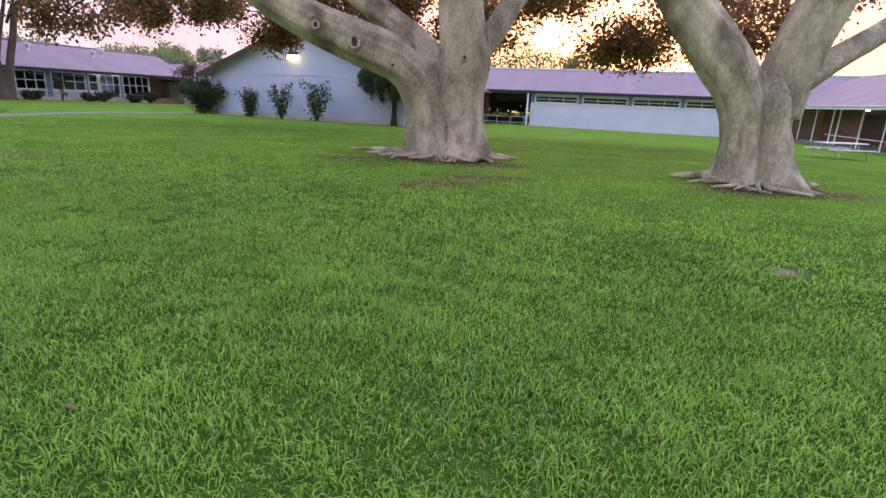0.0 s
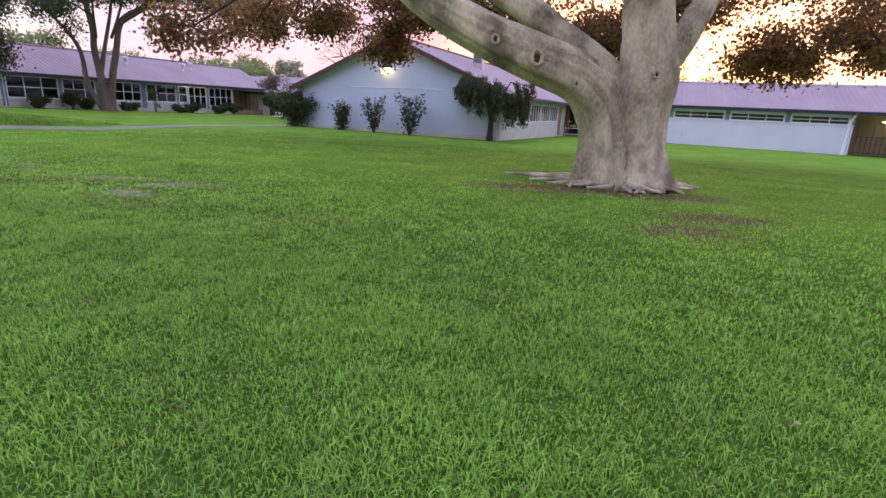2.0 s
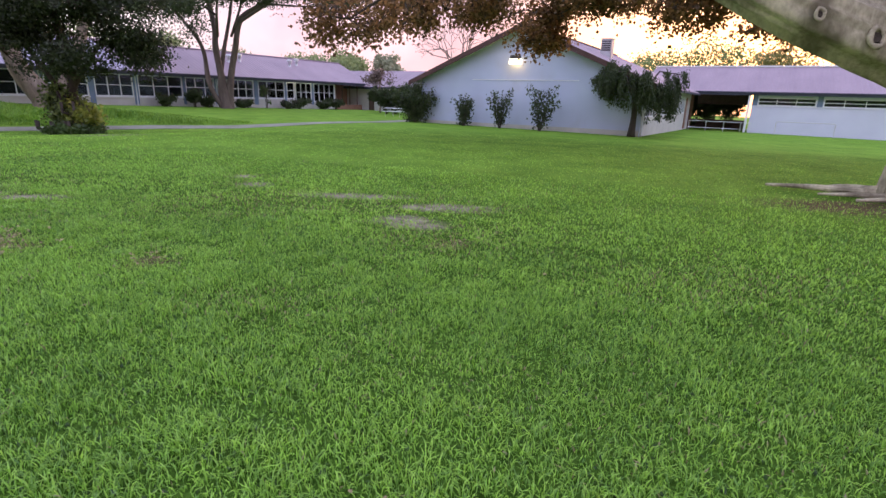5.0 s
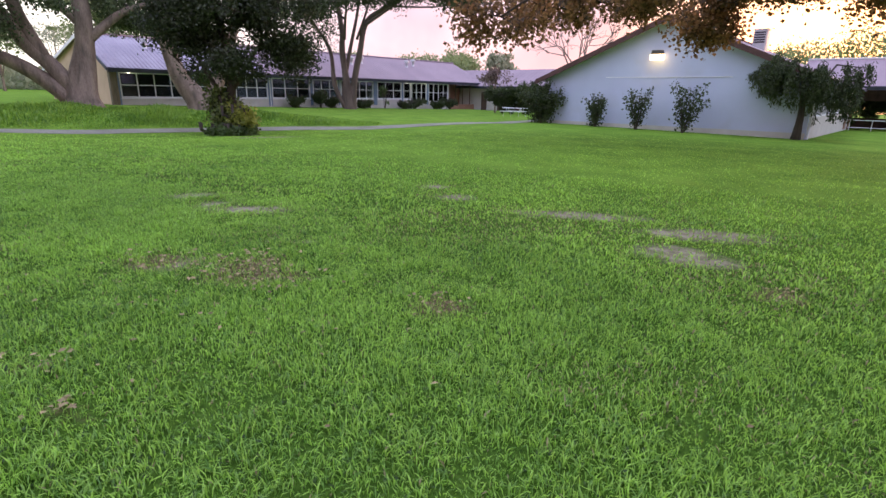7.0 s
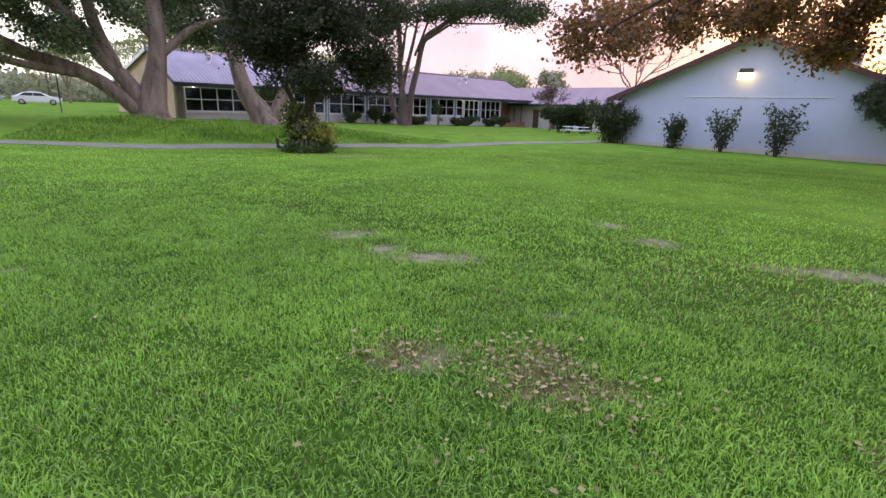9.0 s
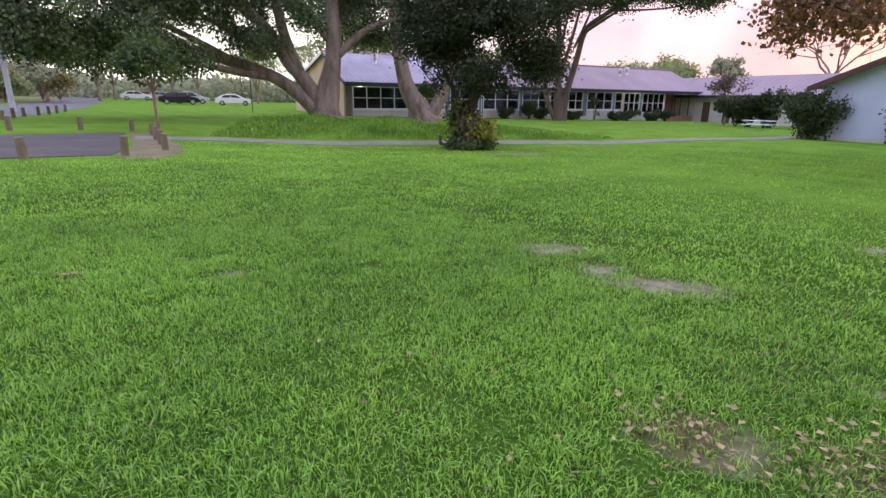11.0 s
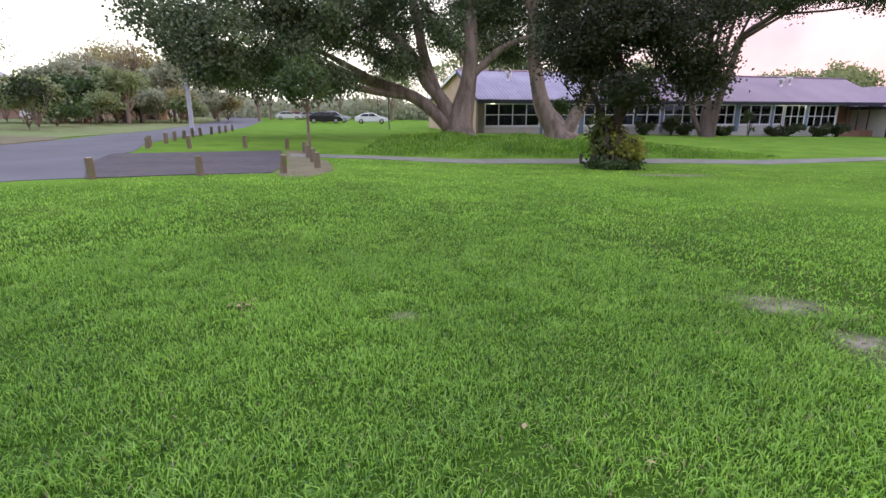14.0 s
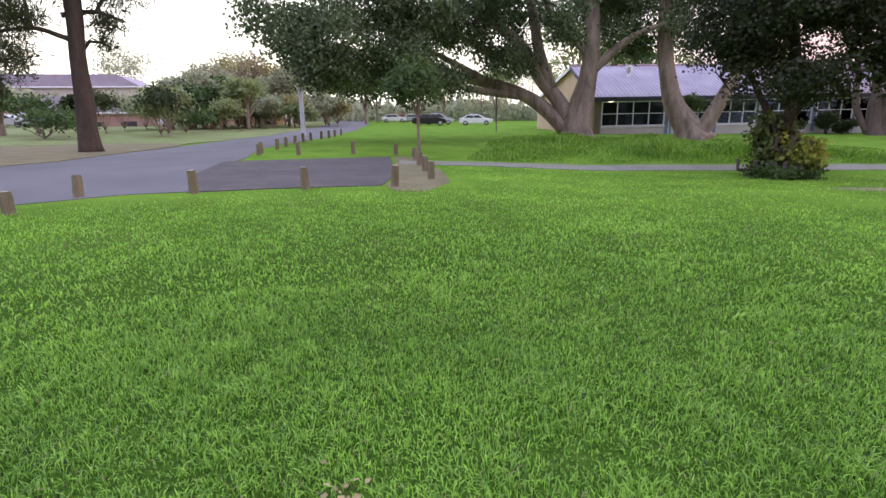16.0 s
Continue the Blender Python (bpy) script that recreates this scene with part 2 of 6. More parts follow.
CONCRETE = material("path_concrete", (0.13, 0.13, 0.11), (0.25, 0.25, 0.22), 0.8, 0.9, 0.3, 30, spots=((0.14, 0.13, 0.11), 0.6, 1.4))
MULCH = material("dry_verge", (0.10, 0.085, 0.042), (0.22, 0.195, 0.105), 1.5, 0.95, 0.7, 25)
ROUGH = material("rough_grass_ground", (0.085, 0.12, 0.028), (0.22, 0.27, 0.08), 0.8, 0.95, 0.7, 22, spots=((0.19, 0.15, 0.09), 0.7, 0.5))
BARK = material("pale_bark", (0.19, 0.165, 0.11), (0.68, 0.61, 0.455), 0.9, 0.85, 0.8, 13, stretch=(1.3, 1.3, 0.75), spots=((0.105, 0.085, 0.055), 0.85, 1.1), grain=0.3, spread=0.36)
BARK_GREY = material("grey_bark", (0.10, 0.075, 0.06), (0.38, 0.30, 0.24), 1.3, 0.9, 0.8, 12, stretch=(2, 2, 0.5), spots=((0.09, 0.075, 0.06), 0.7, 1.6))
BARK_COURT = material("brown_grey_bark", (0.055, 0.042, 0.037), (0.20, 0.15, 0.13), 1.3, 0.9, 0.8, 12, stretch=(2, 2, 0.5))
BARK_DARK = material("dark_bark", (0.022, 0.017, 0.014), (0.085, 0.064, 0.052), 2.0, 0.95, 1.0, 14, stretch=(2, 2, 0.4))
# the orange end paints sunset light glowing through the leaves
LEAF = leafy("backlit_fig_leaf", (0.030, 0.022, 0.010), (0.43, 0.225, 0.085), 0.66)
LEAF_GREEN = leafy("green_leaf", (0.025, 0.055, 0.014), (0.11, 0.18, 0.045), 0.4)
LEAF_DARK = leafy("dark_leaf", (0.016, 0.030, 0.011), (0.075, 0.105, 0.03), 0.3)
LEAF_DEEP = leafy("deep_green_leaf", (0.012, 0.020, 0.009), (0.055, 0.072, 0.026), 0.3)
LEAF_VERGE = leafy("verge_fig_leaf", (0.022, 0.040, 0.017), (0.20, 0.27, 0.125), 0.38)
LEAF_PALE = leafy("pale_leaf", (0.15, 0.20, 0.08), (0.34, 0.40, 0.17), 0.45)
LEAF_OLIVE = leafy("olive_gold_leaf", (0.025, 0.045, 0.012), (0.20, 0.25, 0.06), 0.4)
LEAF_YELLOW = leafy("yellow_green_leaf", (0.10, 0.15, 0.018), (0.44, 0.46, 0.085), 0.45)
LEAF_ROSE = leafy("rosy_leaf", (0.10, 0.075, 0.06), (0.24, 0.17, 0.14), 0.4)
# paler than real leaves: the haze of distance is put into the colour
LEAF_FAR = leafy("haze_tinted_leaf", (0.26, 0.29, 0.18), (0.50, 0.52, 0.36), 0.5)
LEAF_GOLD = leafy("golden_leaf", (0.20, 0.18, 0.07), (0.44, 0.40, 0.17), 0.5)
RENDER_BLUE = material("blue_grey_render", (0.46, 0.51, 0.67), (0.55, 0.60, 0.77), 0.6, 0.85, 0.12, 30, spots=((0.45, 0.48, 0.57), 0.5, 0.5))
RENDER_WHITE = material("pale_blue_paint", (0.58, 0.60, 0.73), (0.69, 0.71, 0.84), 0.5, 0.75, 0.1, 30)
CREAM = material("cream_brick_paint", (0.46, 0.44, 0.42), (0.62, 0.60, 0.57), 1.0, 0.85, 0.2, 30)
TAN = material("tan_brick", (0.45, 0.33, 0.22), (0.62, 0.48, 0.34), 0.7, 0.85, 0.3, 25)
BRICK = material("red_brick", (0.20, 0.10, 0.07), (0.34, 0.19, 0.13), 2.0, 0.9, 0.4, 25)
ROOF = material("purple_roof_sheet", (0.20, 0.145, 0.185), (0.31, 0.23, 0.275), 0.5, 0.6, 0.15, 14, stretch=(1, 0.4, 1))
ROOF_GREY = material("grey_tile_roof", (0.25, 0.22, 0.30), (0.42, 0.38, 0.47), 0.7, 0.65, 0.2, 14)
# dark blue paint, darkened further to carry the shadow band under the eaves
FASCIA = material("blue_fascia", (0.03, 0.035, 0.06), (0.06, 0.07, 0.11), 2, 0.6, 0.05)
BARGE = material("brown_barge_board", (0.06, 0.028, 0.026), (0.12, 0.058, 0.05), 2, 0.8, 0.1)
SOFFIT = material("white_soffit", (0.5, 0.5, 0.5), (0.66, 0.65, 0.64), 1, 0.8, 0.05)
WHITE = material("white_frame_paint", (0.70, 0.72, 0.77), (0.82, 0.84, 0.88), 2, 0.5, 0.04)
PIER = material("blue_pier_paint", (0.13, 0.19, 0.30), (0.20, 0.27, 0.39), 1.5, 0.7, 0.08)
# dimness of the unlit rooms is put into this colour
INSIDE = material("shade_toned_interior", (0.05, 0.05, 0.06), (0.11, 0.11, 0.12), 0.8, 0.9, 0.0)
CURTAIN = material("pale_blue_blind", (0.46, 0.60, 0.72), (0.66, 0.76, 0.84), 3.0, 0.8, 0.2, 40, stretch=(6, 6, 0.2))
GLASS = clear_glass("window_glass")
DARKWOOD = material("dark_brown_timber", (0.05, 0.03, 0.025), (0.13, 0.08, 0.06), 2, 0.8, 0.2)
POSTWOOD = material("weathered_post_wood", (0.09, 0.075, 0.05), (0.24, 0.20, 0.135), 3, 0.9, 0.6, 30, stretch=(4, 4, 0.6), spots=((0.12, 0.12, 0.06), 0.6, 6))
POSTTOP = material("post_end_grain", (0.33, 0.28, 0.20), (0.52, 0.45, 0.34), 9, 0.9, 0.4, 60)
METAL = material("galvanised_metal", (0.42, 0.43, 0.45), (0.58, 0.59, 0.61), 3, 0.4, 0.05, metal=0.6)
DARKMETAL = material("dark_painted_metal", (0.02, 0.02, 0.025), (0.05, 0.05, 0.055), 3, 0.5, 0.05)
# brick paled to carry the haze over the flats
FLATS = material("haze_tinted_brick", (0.33, 0.20, 0.17), (0.47, 0.31, 0.27), 1.0, 0.9, 0.2, 20)
POLE = material("weathered_pole", (0.26, 0.27, 0.29), (0.38, 0.39, 0.42), 2, 0.7, 0.1)
LAMP_GLOW = glowing("flood_lamp_glow", (1.0, 0.68, 0.30), 6)
TUBE_GLOW = glowing("fluorescent_glow", (1.0, 0.93, 0.55), 6)
ORANGE_GLOW = glowing("street_lamp_glow", (1.0, 0.42, 0.08), 12)
RUBBER = material("tyre_rubber", (0.015, 0.015, 0.016), (0.03, 0.03, 0.03), 8, 0.9, 0.1)
RIM = material("wheel_rim", (0.4, 0.4, 0.42), (0.6, 0.6, 0.62), 5, 0.3, 0.02, metal=0.8)


def car_paint(name, c):
    return material(name, tuple(v * 0.9 for v in c), c, 1, 0.25, 0.0)


# ---- ground ----
def lawn_height(x, y):
    """The lawn's plane with slight humps near the walk."""
    hump = 0.018 * noise.noise((x * 0.45, y * 0.45, 0.0)) + 0.010 * noise.noise((x * 1.3, y * 1.3, 4.0))
    near = max(0.0, min(1.0, (x + 22.5) / 3.0)) * max(0.0, min(1.0, (19.0 - y) / 3.0))
    return gz(x, y) + hump * near


# worn places in the lawn: x, y, half length, half width, turn
SOIL_SPOTS = [(-8.38, 10.2, 0.95, 0.24, 20), (-6.95, 9.95, 0.75, 0.28, 20), (-7.27, 8.95, 0.42, 0.28, 20), (-11.1, 6.3, 0.27, 0.2, 32), (-12.05, 8.2, 0.52, 0.22, 38), (-13.3, 8.47, 0.40, 0.24, 50), (-14.55, 5.75, 0.13, 0.10, 50), (-10.92, 11.1, 0.26, 0.2, 48),
              (-10.26, 10.4, 0.3, 0.26, 46), (-10.6, 7.39, 0.16, 0.12, 43), (-20.2, 17.45, 1.1, 0.55, 62), (-12.6, 8.18, 0.25, 0.2, 59), (-7.0, 8.75, 0.4, 0.2, 20), (-4.9, 4.25, 0.14, 0.11, 8), (4.56, 4.74, 0.24, 0.16, 10)]
DRY_SPOTS = [(-7.38, 6.06, 0.4, 0.25, 28), (-6.66, 8.3, 0.7, 0.6, 31), (-11.07, 7.36, 0.4, 0.3, 43), (-4.1, 7.65, 0.9, 0.4, 19), (-4.39, 4.67, 0.18, 0.15, 9), (1.71, 4.55, 0.33, 0.22, 10), (-9.5, 8.6, 0.9, 0.5, 30), (-1.5, 5.5, 0.5, 0.3, 0), (-8.9, 9.4, 1.2, 0.5, 20)]
LITTER_SPOTS = [(-10.31, 6.42, 0.42, 0.24, 31), (-8.74, 6.54, 0.2, 0.2, 30), (-10.42, 4.71, 0.09, 0.07, 29), (-10.2, 4.85, 0.08, 0.06, 29), (-9.7, 4.61, 0.1, 0.08, 28), (-11.22, 6.26, 0.26, 0.2, 42), (-10.48, 6.57, 0.34, 0.3, 42), (-15.31, 4.77, 0.1, 0.08, 60), (-6.46, 8.07, 0.2, 0.16, 21),
                (-5.9, 4.43, 0.1, 0.06, 14), (1.15, 9.13, 0.75, 0.5, 14), (2.2, 10.5, 1.1, 0.5, 16), (0.2, 13.2, 2.2, 0.8, 10), (1.6, 13.2, 1.8, 0.9, 0), (8.3, 10.7, 1.9, 0.8, 8)]


def worn(x, y, spots, soft=1.5):
    """How worn the lawn is there, 0 to 1."""
    out = np.zeros(np.shape(x))
    for px, py, a, b, turn in spots:
        c, s = math.cos(radians(turn)), math.sin(radians(turn))
        u, v = ((x - px) * c + (y - py) * s) / a, (-(x - px) * s + (y - py) * c) / b
        out = np.maximum(out, np.clip(soft - np.sqrt(u * u + v * v), 0, 1))
    return out


WALK_LINE = [(1.4, 0.2), (-3.5, 2.5), (-7.3, 3.5), (-10.6, 4.1), (-13.6, 4.6)]


def off_walk(x, y):
    best = np.full(len(x), 1e9)
    for (ax, ay), (bx, by) in zip(WALK_LINE, WALK_LINE[1:]):
        dx, dy = bx - ax, by - ay
        t = np.clip(((x - ax) * dx + (y - ay) * dy) / (dx * dx + dy * dy), 0, 1)
        best = np.minimum(best, np.hypot(x - ax - t * dx, y - ay - t * dy))
    return best


def blade_line(x):
    """Where the blades begin on the walk's near side."""
    return np.interp(x, [-27, -24.6, -23.5, -13.6, -11.0, -7.3, -3.5, 1.4, 12.5], [9.5, 9.3, 0.5, 2.4, 3.6, 4.2, 3.2, 0.8, 0.2])


def ground_sheet():
    xs = np.concatenate(([-1500, -700, -350, -200, -140, -110, -90, -75, -65], np.arange(-58, -24, 0.5), np.arange(-24, 12, 0.2), np.arange(12, 40, 0.5), [45, 55, 70, 100, 150, 300, 700, 1500]))
    ys = np.concatenate(([-1500, -600, -250, -120, -60, -30, -15, -8], np.arange(-4, 0, 0.5), np.arange(0, 14.5, 0.2), np.arange(14.5, 24, 0.5), np.arange(24, 80, 2.0), [85, 95, 120, 160, 250, 400, 800, 1500]))
    verts = np.array([(x, y, lawn_height(x, y)) for y in ys for x in xs])
    nx, ny = len(xs), len(ys)
    i, j = np.meshgrid(np.arange(nx - 1), np.arange(ny - 1))
    a = (j * nx + i).ravel()
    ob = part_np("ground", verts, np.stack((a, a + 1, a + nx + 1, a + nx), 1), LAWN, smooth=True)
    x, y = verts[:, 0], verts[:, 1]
    # first value: ground darkened near the walk, as shade between the blades
    for name, values in (("gap_shade", np.clip((11.0 - off_walk(x, y)) / 6.0, 0, 1) * np.clip((y - blade_line(x) + 1.4) / 1.4, 0, 1)), ("soil", worn(x, y, SOIL_SPOTS, 1.6)), ("litter", worn(x, y, LITTER_SPOTS, 1.6))):
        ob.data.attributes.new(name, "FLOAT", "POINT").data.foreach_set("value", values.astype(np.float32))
    return tagged(ob, "green mown lawn with worn patches, gently sloping", "lawn", kind="structure")


def flat_piece(name, outline, lift, mat, label, category, kind="structure", thick=0.10):
    """A paved piece of ground: an outline laid on the slope, with a real edge."""
    bm = bmesh.new()
    top = [bm.verts.new((x, y, gz(x, y) + lift)) for x, y in outline]
    low = [bm.verts.new((x, y, gz(x, y) + lift - thick)) for x, y in outline]
    bm.faces.new(top)
    n = len(outline)
    for i in range(n):
        bm.faces.new((top[i], low[i], low[(i + 1) % n], top[(i + 1) % n]))
    bmesh.ops.triangulate(bm, faces=[f for f in bm.faces if len(f.verts) > 4])
    bmesh.ops.recalc_face_normals(bm, faces=bm.faces[:])
    return tagged(part(name, bm, mat), label, category, kind=kind)


ground_sheet()
flat_piece("road", [(-16, -60), (-20.5, -14), (-22.6, -3), (-23.7, 0.7), (-24.5, 2.6), (-24.5, 5.3), (-24.0, 7.3), (-28.3, 4.5), (-30.8, 4.5), (-32.2, 5.0), (-36.2, 5.6), (-40.5, 6.9), (-46, 9.6), (-60, 15.0), (-90, 24), (-140, 36), (-140, 30), (-90, 18), (-60, 9.8), (-51, 6.9), (-45, 4.3), (-40.5, 2.6), (-36.5, 0.9), (-33.0, -0.4), (-31.6, -1.6), (-29.5, -8), (-27, -20), (-24, -60)], 0.012, ASPHALT, "grey worn asphalt road through the park", "road")
flat_piece("parking_bay", [(-24.05, 7.4), (-24.35, 5.2), (-24.4, 3.7), (-27.8, 3.7), (-31.2, 4.35), (-31.3, 9.73), (-26.0, 8.3)], 0.017, ASPHALT_BAY, "dark patched asphalt bay inside wooden bollards", "parking bay")
flat_piece("dry_verge", [(-29.4, -8), (-31.5, -1.7), (-32.9, -0.5), (-36.4, 0.8), (-40.4, 2.4), (-42.5, 2.6), (-43.5, 0.0), (-43, -6), (-39, -12), (-33, -14)], 0.03, MULCH, "dry brown leaf-strewn verge beside the road", "verge")
flat_piece("far_verge", [(-42.6, 2.5), (-45, 4.1), (-51, 6.7), (-60, 9.6), (-90, 17.8), (-140, 29.8), (-140, -40), (-80, -40), (-50, -20), (-43.6, -6), (-43.7, 0.0)], 0.02, ROUGH, "rough olive unmown ground across the road", "verge")
flat_piece("bay_verge", [(-22.95, 8.0), (-23.1, 7.45), (-24.0, 7.45), (-26.0, 8.4), (-31.3, 9.85), (-31.3, 10.35), (-26.6, 9.8), (-24.2, 9.0)], 0.010, MULCH, "strip of bare brown soil at the bollards", "soil")

PATH_MID = [(-29.2, 9.4), (-28.9, 10.4), (-28.75, 12.4), (-28.55, 15.0), (-27.8, 17.8), (-26.8, 20.1), (-25.0, 24.9), (-22.5, 29.6), (-19.8, 32.9), (-17.8, 36.0), (-17.2, 42.0), (-17.5, 50.0), (-19, 60)]


def ribbon(mid, half):
    left, right = [], []
    for i, (x, y) in enumerate(mid):
        ax, ay = mid[max(i - 1, 0)]
        bx, by = mid[min(i + 1, len(mid) - 1)]
        d = math.hypot(bx - ax, by - ay)
        nx, ny = -(by - ay) / d, (bx - ax) / d
        left.append((x + nx * half, y + ny * half))
        right.append((x - nx * half, y - ny * half))
    return left + right[::-1]




def footpath():
    """A concrete strip that follows the lawn, with an uneven edge."""
    bm = bmesh.new()
    mid = []
    for (ax, ay), (bx, by) in zip(PATH_MID, PATH_MID[1:]):
        n = max(1, int(math.hypot(bx - ax, by - ay) / 0.7))
        mid += [(ax + (bx - ax) * k / n, ay + (by - ay) * k / n) for k in range(n)]
    edge = ribbon(mid + [PATH_MID[-1]], 0.62)
    half = len(edge) // 2
    rows = []
    for (ax, ay), (bx, by) in zip(edge[:half], edge[half:][::-1]):
        w = 0.06 * noise.noise((ax * 0.9, ay * 0.9, 2.0))
        rows.append([bm.verts.new((x, y, gz(x, y) + z)) for x, y, z in ((ax + w, ay, -0.08), (ax + w, ay, 0.016), ((ax + bx) / 2, (ay + by) / 2, 0.024), (bx + w, by, 0.016), (bx + w, by, -0.08))])
    for a, b in zip(rows, rows[1:]):
        for k in range(4):
            bm.faces.new((a[k], b[k], b[k + 1], a[k + 1]))
    bmesh.ops.recalc_face_normals(bm, faces=bm.faces[:])
    return tagged(part("footpath", bm, CONCRETE), "pale concrete footpath across the lawn", "path", kind="structure")


footpath()

def spread_noise(freq, level):
    """Noise over the lawn, read from a fine table."""
    step = 0.12
    xs, ys = np.arange(-30, 14, step), np.arange(-5, 34, step)
    table = np.array([[noise.noise((a * freq, b * freq, level)) for b in ys] for a in xs])

    def read(x, y):
        i = np.clip(((x - xs[0]) / step).round().astype(int), 0, len(xs) - 1)
        j = np.clip(((y - ys[0]) / step).round().astype(int), 0, len(ys) - 1)
        return table[i, j]
    return read


HUMP, DIP, TUFT, LUSH = spread_noise(0.45, 0.0), spread_noise(1.3, 4.0), spread_noise(3.6, 3.0), spread_noise(0.8, 9.0)


def blades(rng, x, y, h, w, bend):
    """Bent grass blades, widest below the middle."""
    n = len(x)
    near = np.clip((x + 22.5) / 3, 0, 1) * np.clip((19 - y) / 3, 0, 1)
    z = gz(x, y) - 0.006 + near * (0.018 * HUMP(x, y) + 0.010 * DIP(x, y))
    az = rng.uniform(0, 2 * np.pi, n)
    lean = rng.uniform(0.2, 1.1, n) * bend
    ax, ay = np.cos(az), np.sin(az)
    turn = az + np.pi / 2 + rng.normal(0, 0.5, n)
    s = np.stack((np.cos(turn) * w / 2, np.sin(turn) * w / 2, np.zeros(n)), 1)
    p0 = np.stack((x, y, z), 1)
    mid = p0 + np.stack((ax * h * lean * 0.3, ay * h * lean * 0.3, h * 0.55), 1)
    tip = p0 + np.stack((ax * h * lean, ay * h * lean, h * (1.0 - 0.3 * lean)), 1)
    verts = np.stack((p0, mid + s, mid - s, tip), 1).reshape(-1, 3)
    b = np.arange(n) * 4
    return verts, np.concatenate((np.stack((b, b + 1, b + 2), 1), np.stack((b + 2, b + 1, b + 3), 1)))


def grass(name, seed, count, d0, d1, h, w, mat, label, dry=0.0):
    """Blades at a distance from d0 to d1 from the walk, thin where the lawn is worn, higher in tufts."""
    rng = np.random.default_rng(seed)
    if d1 < 5:
        x, y = rng.uniform(-18.0, 5.8, count), rng.uniform(0.0, 9.0, count)
    elif d1 < 10:
        x, y = rng.uniform(-23.2, 10.5, count), rng.uniform(-1.0, 13.8, count)
    else:
        x, y = rng.uniform(-28, 12.5, count), rng.uniform(-0.5, 31, count)
    d = off_walk(x, y)
    line = blade_line(x) - np.abs(rng.normal(0, 0.5, count))
    paved = (x < np.interp(y, [-3, 0.7, 2.6, 5.3, 7.3, 9.6], [-22.5, -23.6, -24.4, -24.4, -23.9, -23.2]) + 0.12 * TUFT(x, y)) & (y < 9.6)
    path_x = np.interp(y, [p[1] for p in PATH_MID], [p[0] for p in PATH_MID])
    paved |= np.abs(x - path_x) < 0.85
    soft = d * rng.uniform(0.72, 1.28, count)
    thin = np.maximum(np.maximum(worn(x, y, SOIL_SPOTS, 1.45) * 0.74, worn(x, y, LITTER_SPOTS, 1.3) * 0.62), worn(x, y, DRY_SPOTS) * 0.25)
    keep = (soft >= d0) & (soft < d1) & (y > line - 0.3) & ~paved & (rng.uniform(0, 1, count) > thin)
    x, y = x[keep], y[keep]
    if dry:
        keep = rng.uniform(0, 1, len(x)) < 0.06 + 0.75 * np.maximum(np.maximum(worn(x, y, DRY_SPOTS, 1.7), 0.6 * worn(x, y, SOIL_SPOTS, 2.2)), 0.5 * np.clip(-LUSH(x, y), 0, 1))
    else:
        keep = rng.uniform(-1.0, 0.9, len(x)) < 0.75 + 0.5 * LUSH(x, y) + 0.7 * TUFT(x, y)
    x, y = x[keep], y[keep]
    hh = h * rng.uniform(0.5, 1.25, len(x)) * (1 + 0.25 * LUSH(x, y) + 0.75 * TUFT(x, y))
    v, f = blades(rng, x, y, hh, w * rng.uniform(0.7, 1.3, len(x)), 1.0)
    return tagged(part_np(name, v, f, mat), label, "grass", kind="stuff")


grass("lawn_grass", 1, 1200000, 0.0, 4.2, 0.055, 0.0064, BLADE, "short bright green lawn grass blades")
grass("lawn_grass", 2, 560000, 4.2, 9.0, 0.055, 0.0155, BLADE, "short bright green lawn grass blades")
grass("lawn_grass", 3, 170000, 9.0, 20.0, 0.038, 0.022, BLADE, "short green lawn grass further off")
# short under-layer whose dark colour stands for shade in the gaps
grass("gap_shade_blades", 5, 80000, 0.0, 4.4, 0.034, 0.014, BLADE_SHADE, "short dark blades painted as the shade between the grass")
grass("dry_grass", 4, 420000, 0.0, 9.0, 0.045, 0.009, DRY, "dry straw-coloured grass stalks in the lawn", 1.0)


def tall_grass():
    rng = np.random.default_rng(7)
    n = 80000
    x, y = rng.uniform(-41, -22, n), rng.uniform(11, 34, n)
    side = np.interp(y, [p[1] for p in PATH_MID], [p[0] for p in PATH_MID]) - 0.9
    far = np.interp(y, [11, 14, 18, 24, 34], [-29, -33, -40, -41, -37])
    lush = np.array([noise.noise((a * 0.35, b * 0.35, 2.0)) for a, b in zip(x, y)])
    deep = np.clip((side - x) / 2.0, 0, 1) * np.clip((x - far) / 2, 0, 1) * np.clip((31 - y) / 4, 0, 1)
    keep = (x < side) & (x > far) & (rng.uniform(-0.5, 0.6, n) < lush + 0.35) & (deep > 0.05)
    x, y, lush, deep = x[keep], y[keep], lush[keep], deep[keep]
    h = (0.08 + 0.36 * deep * np.clip(0.55 + 1.5 * lush, 0.1, 1.5)) * rng.uniform(0.6, 1.2, len(x))
    v, f = blades(rng, x, y, h, 0.05 * rng.uniform(0.7, 1.4, len(x)), 0.6)
    return tagged(part_np("tall_grass", v, f, TALL), "long unmown bright green grass around the tree trunks", "grass", kind="stuff")


tall_grass()


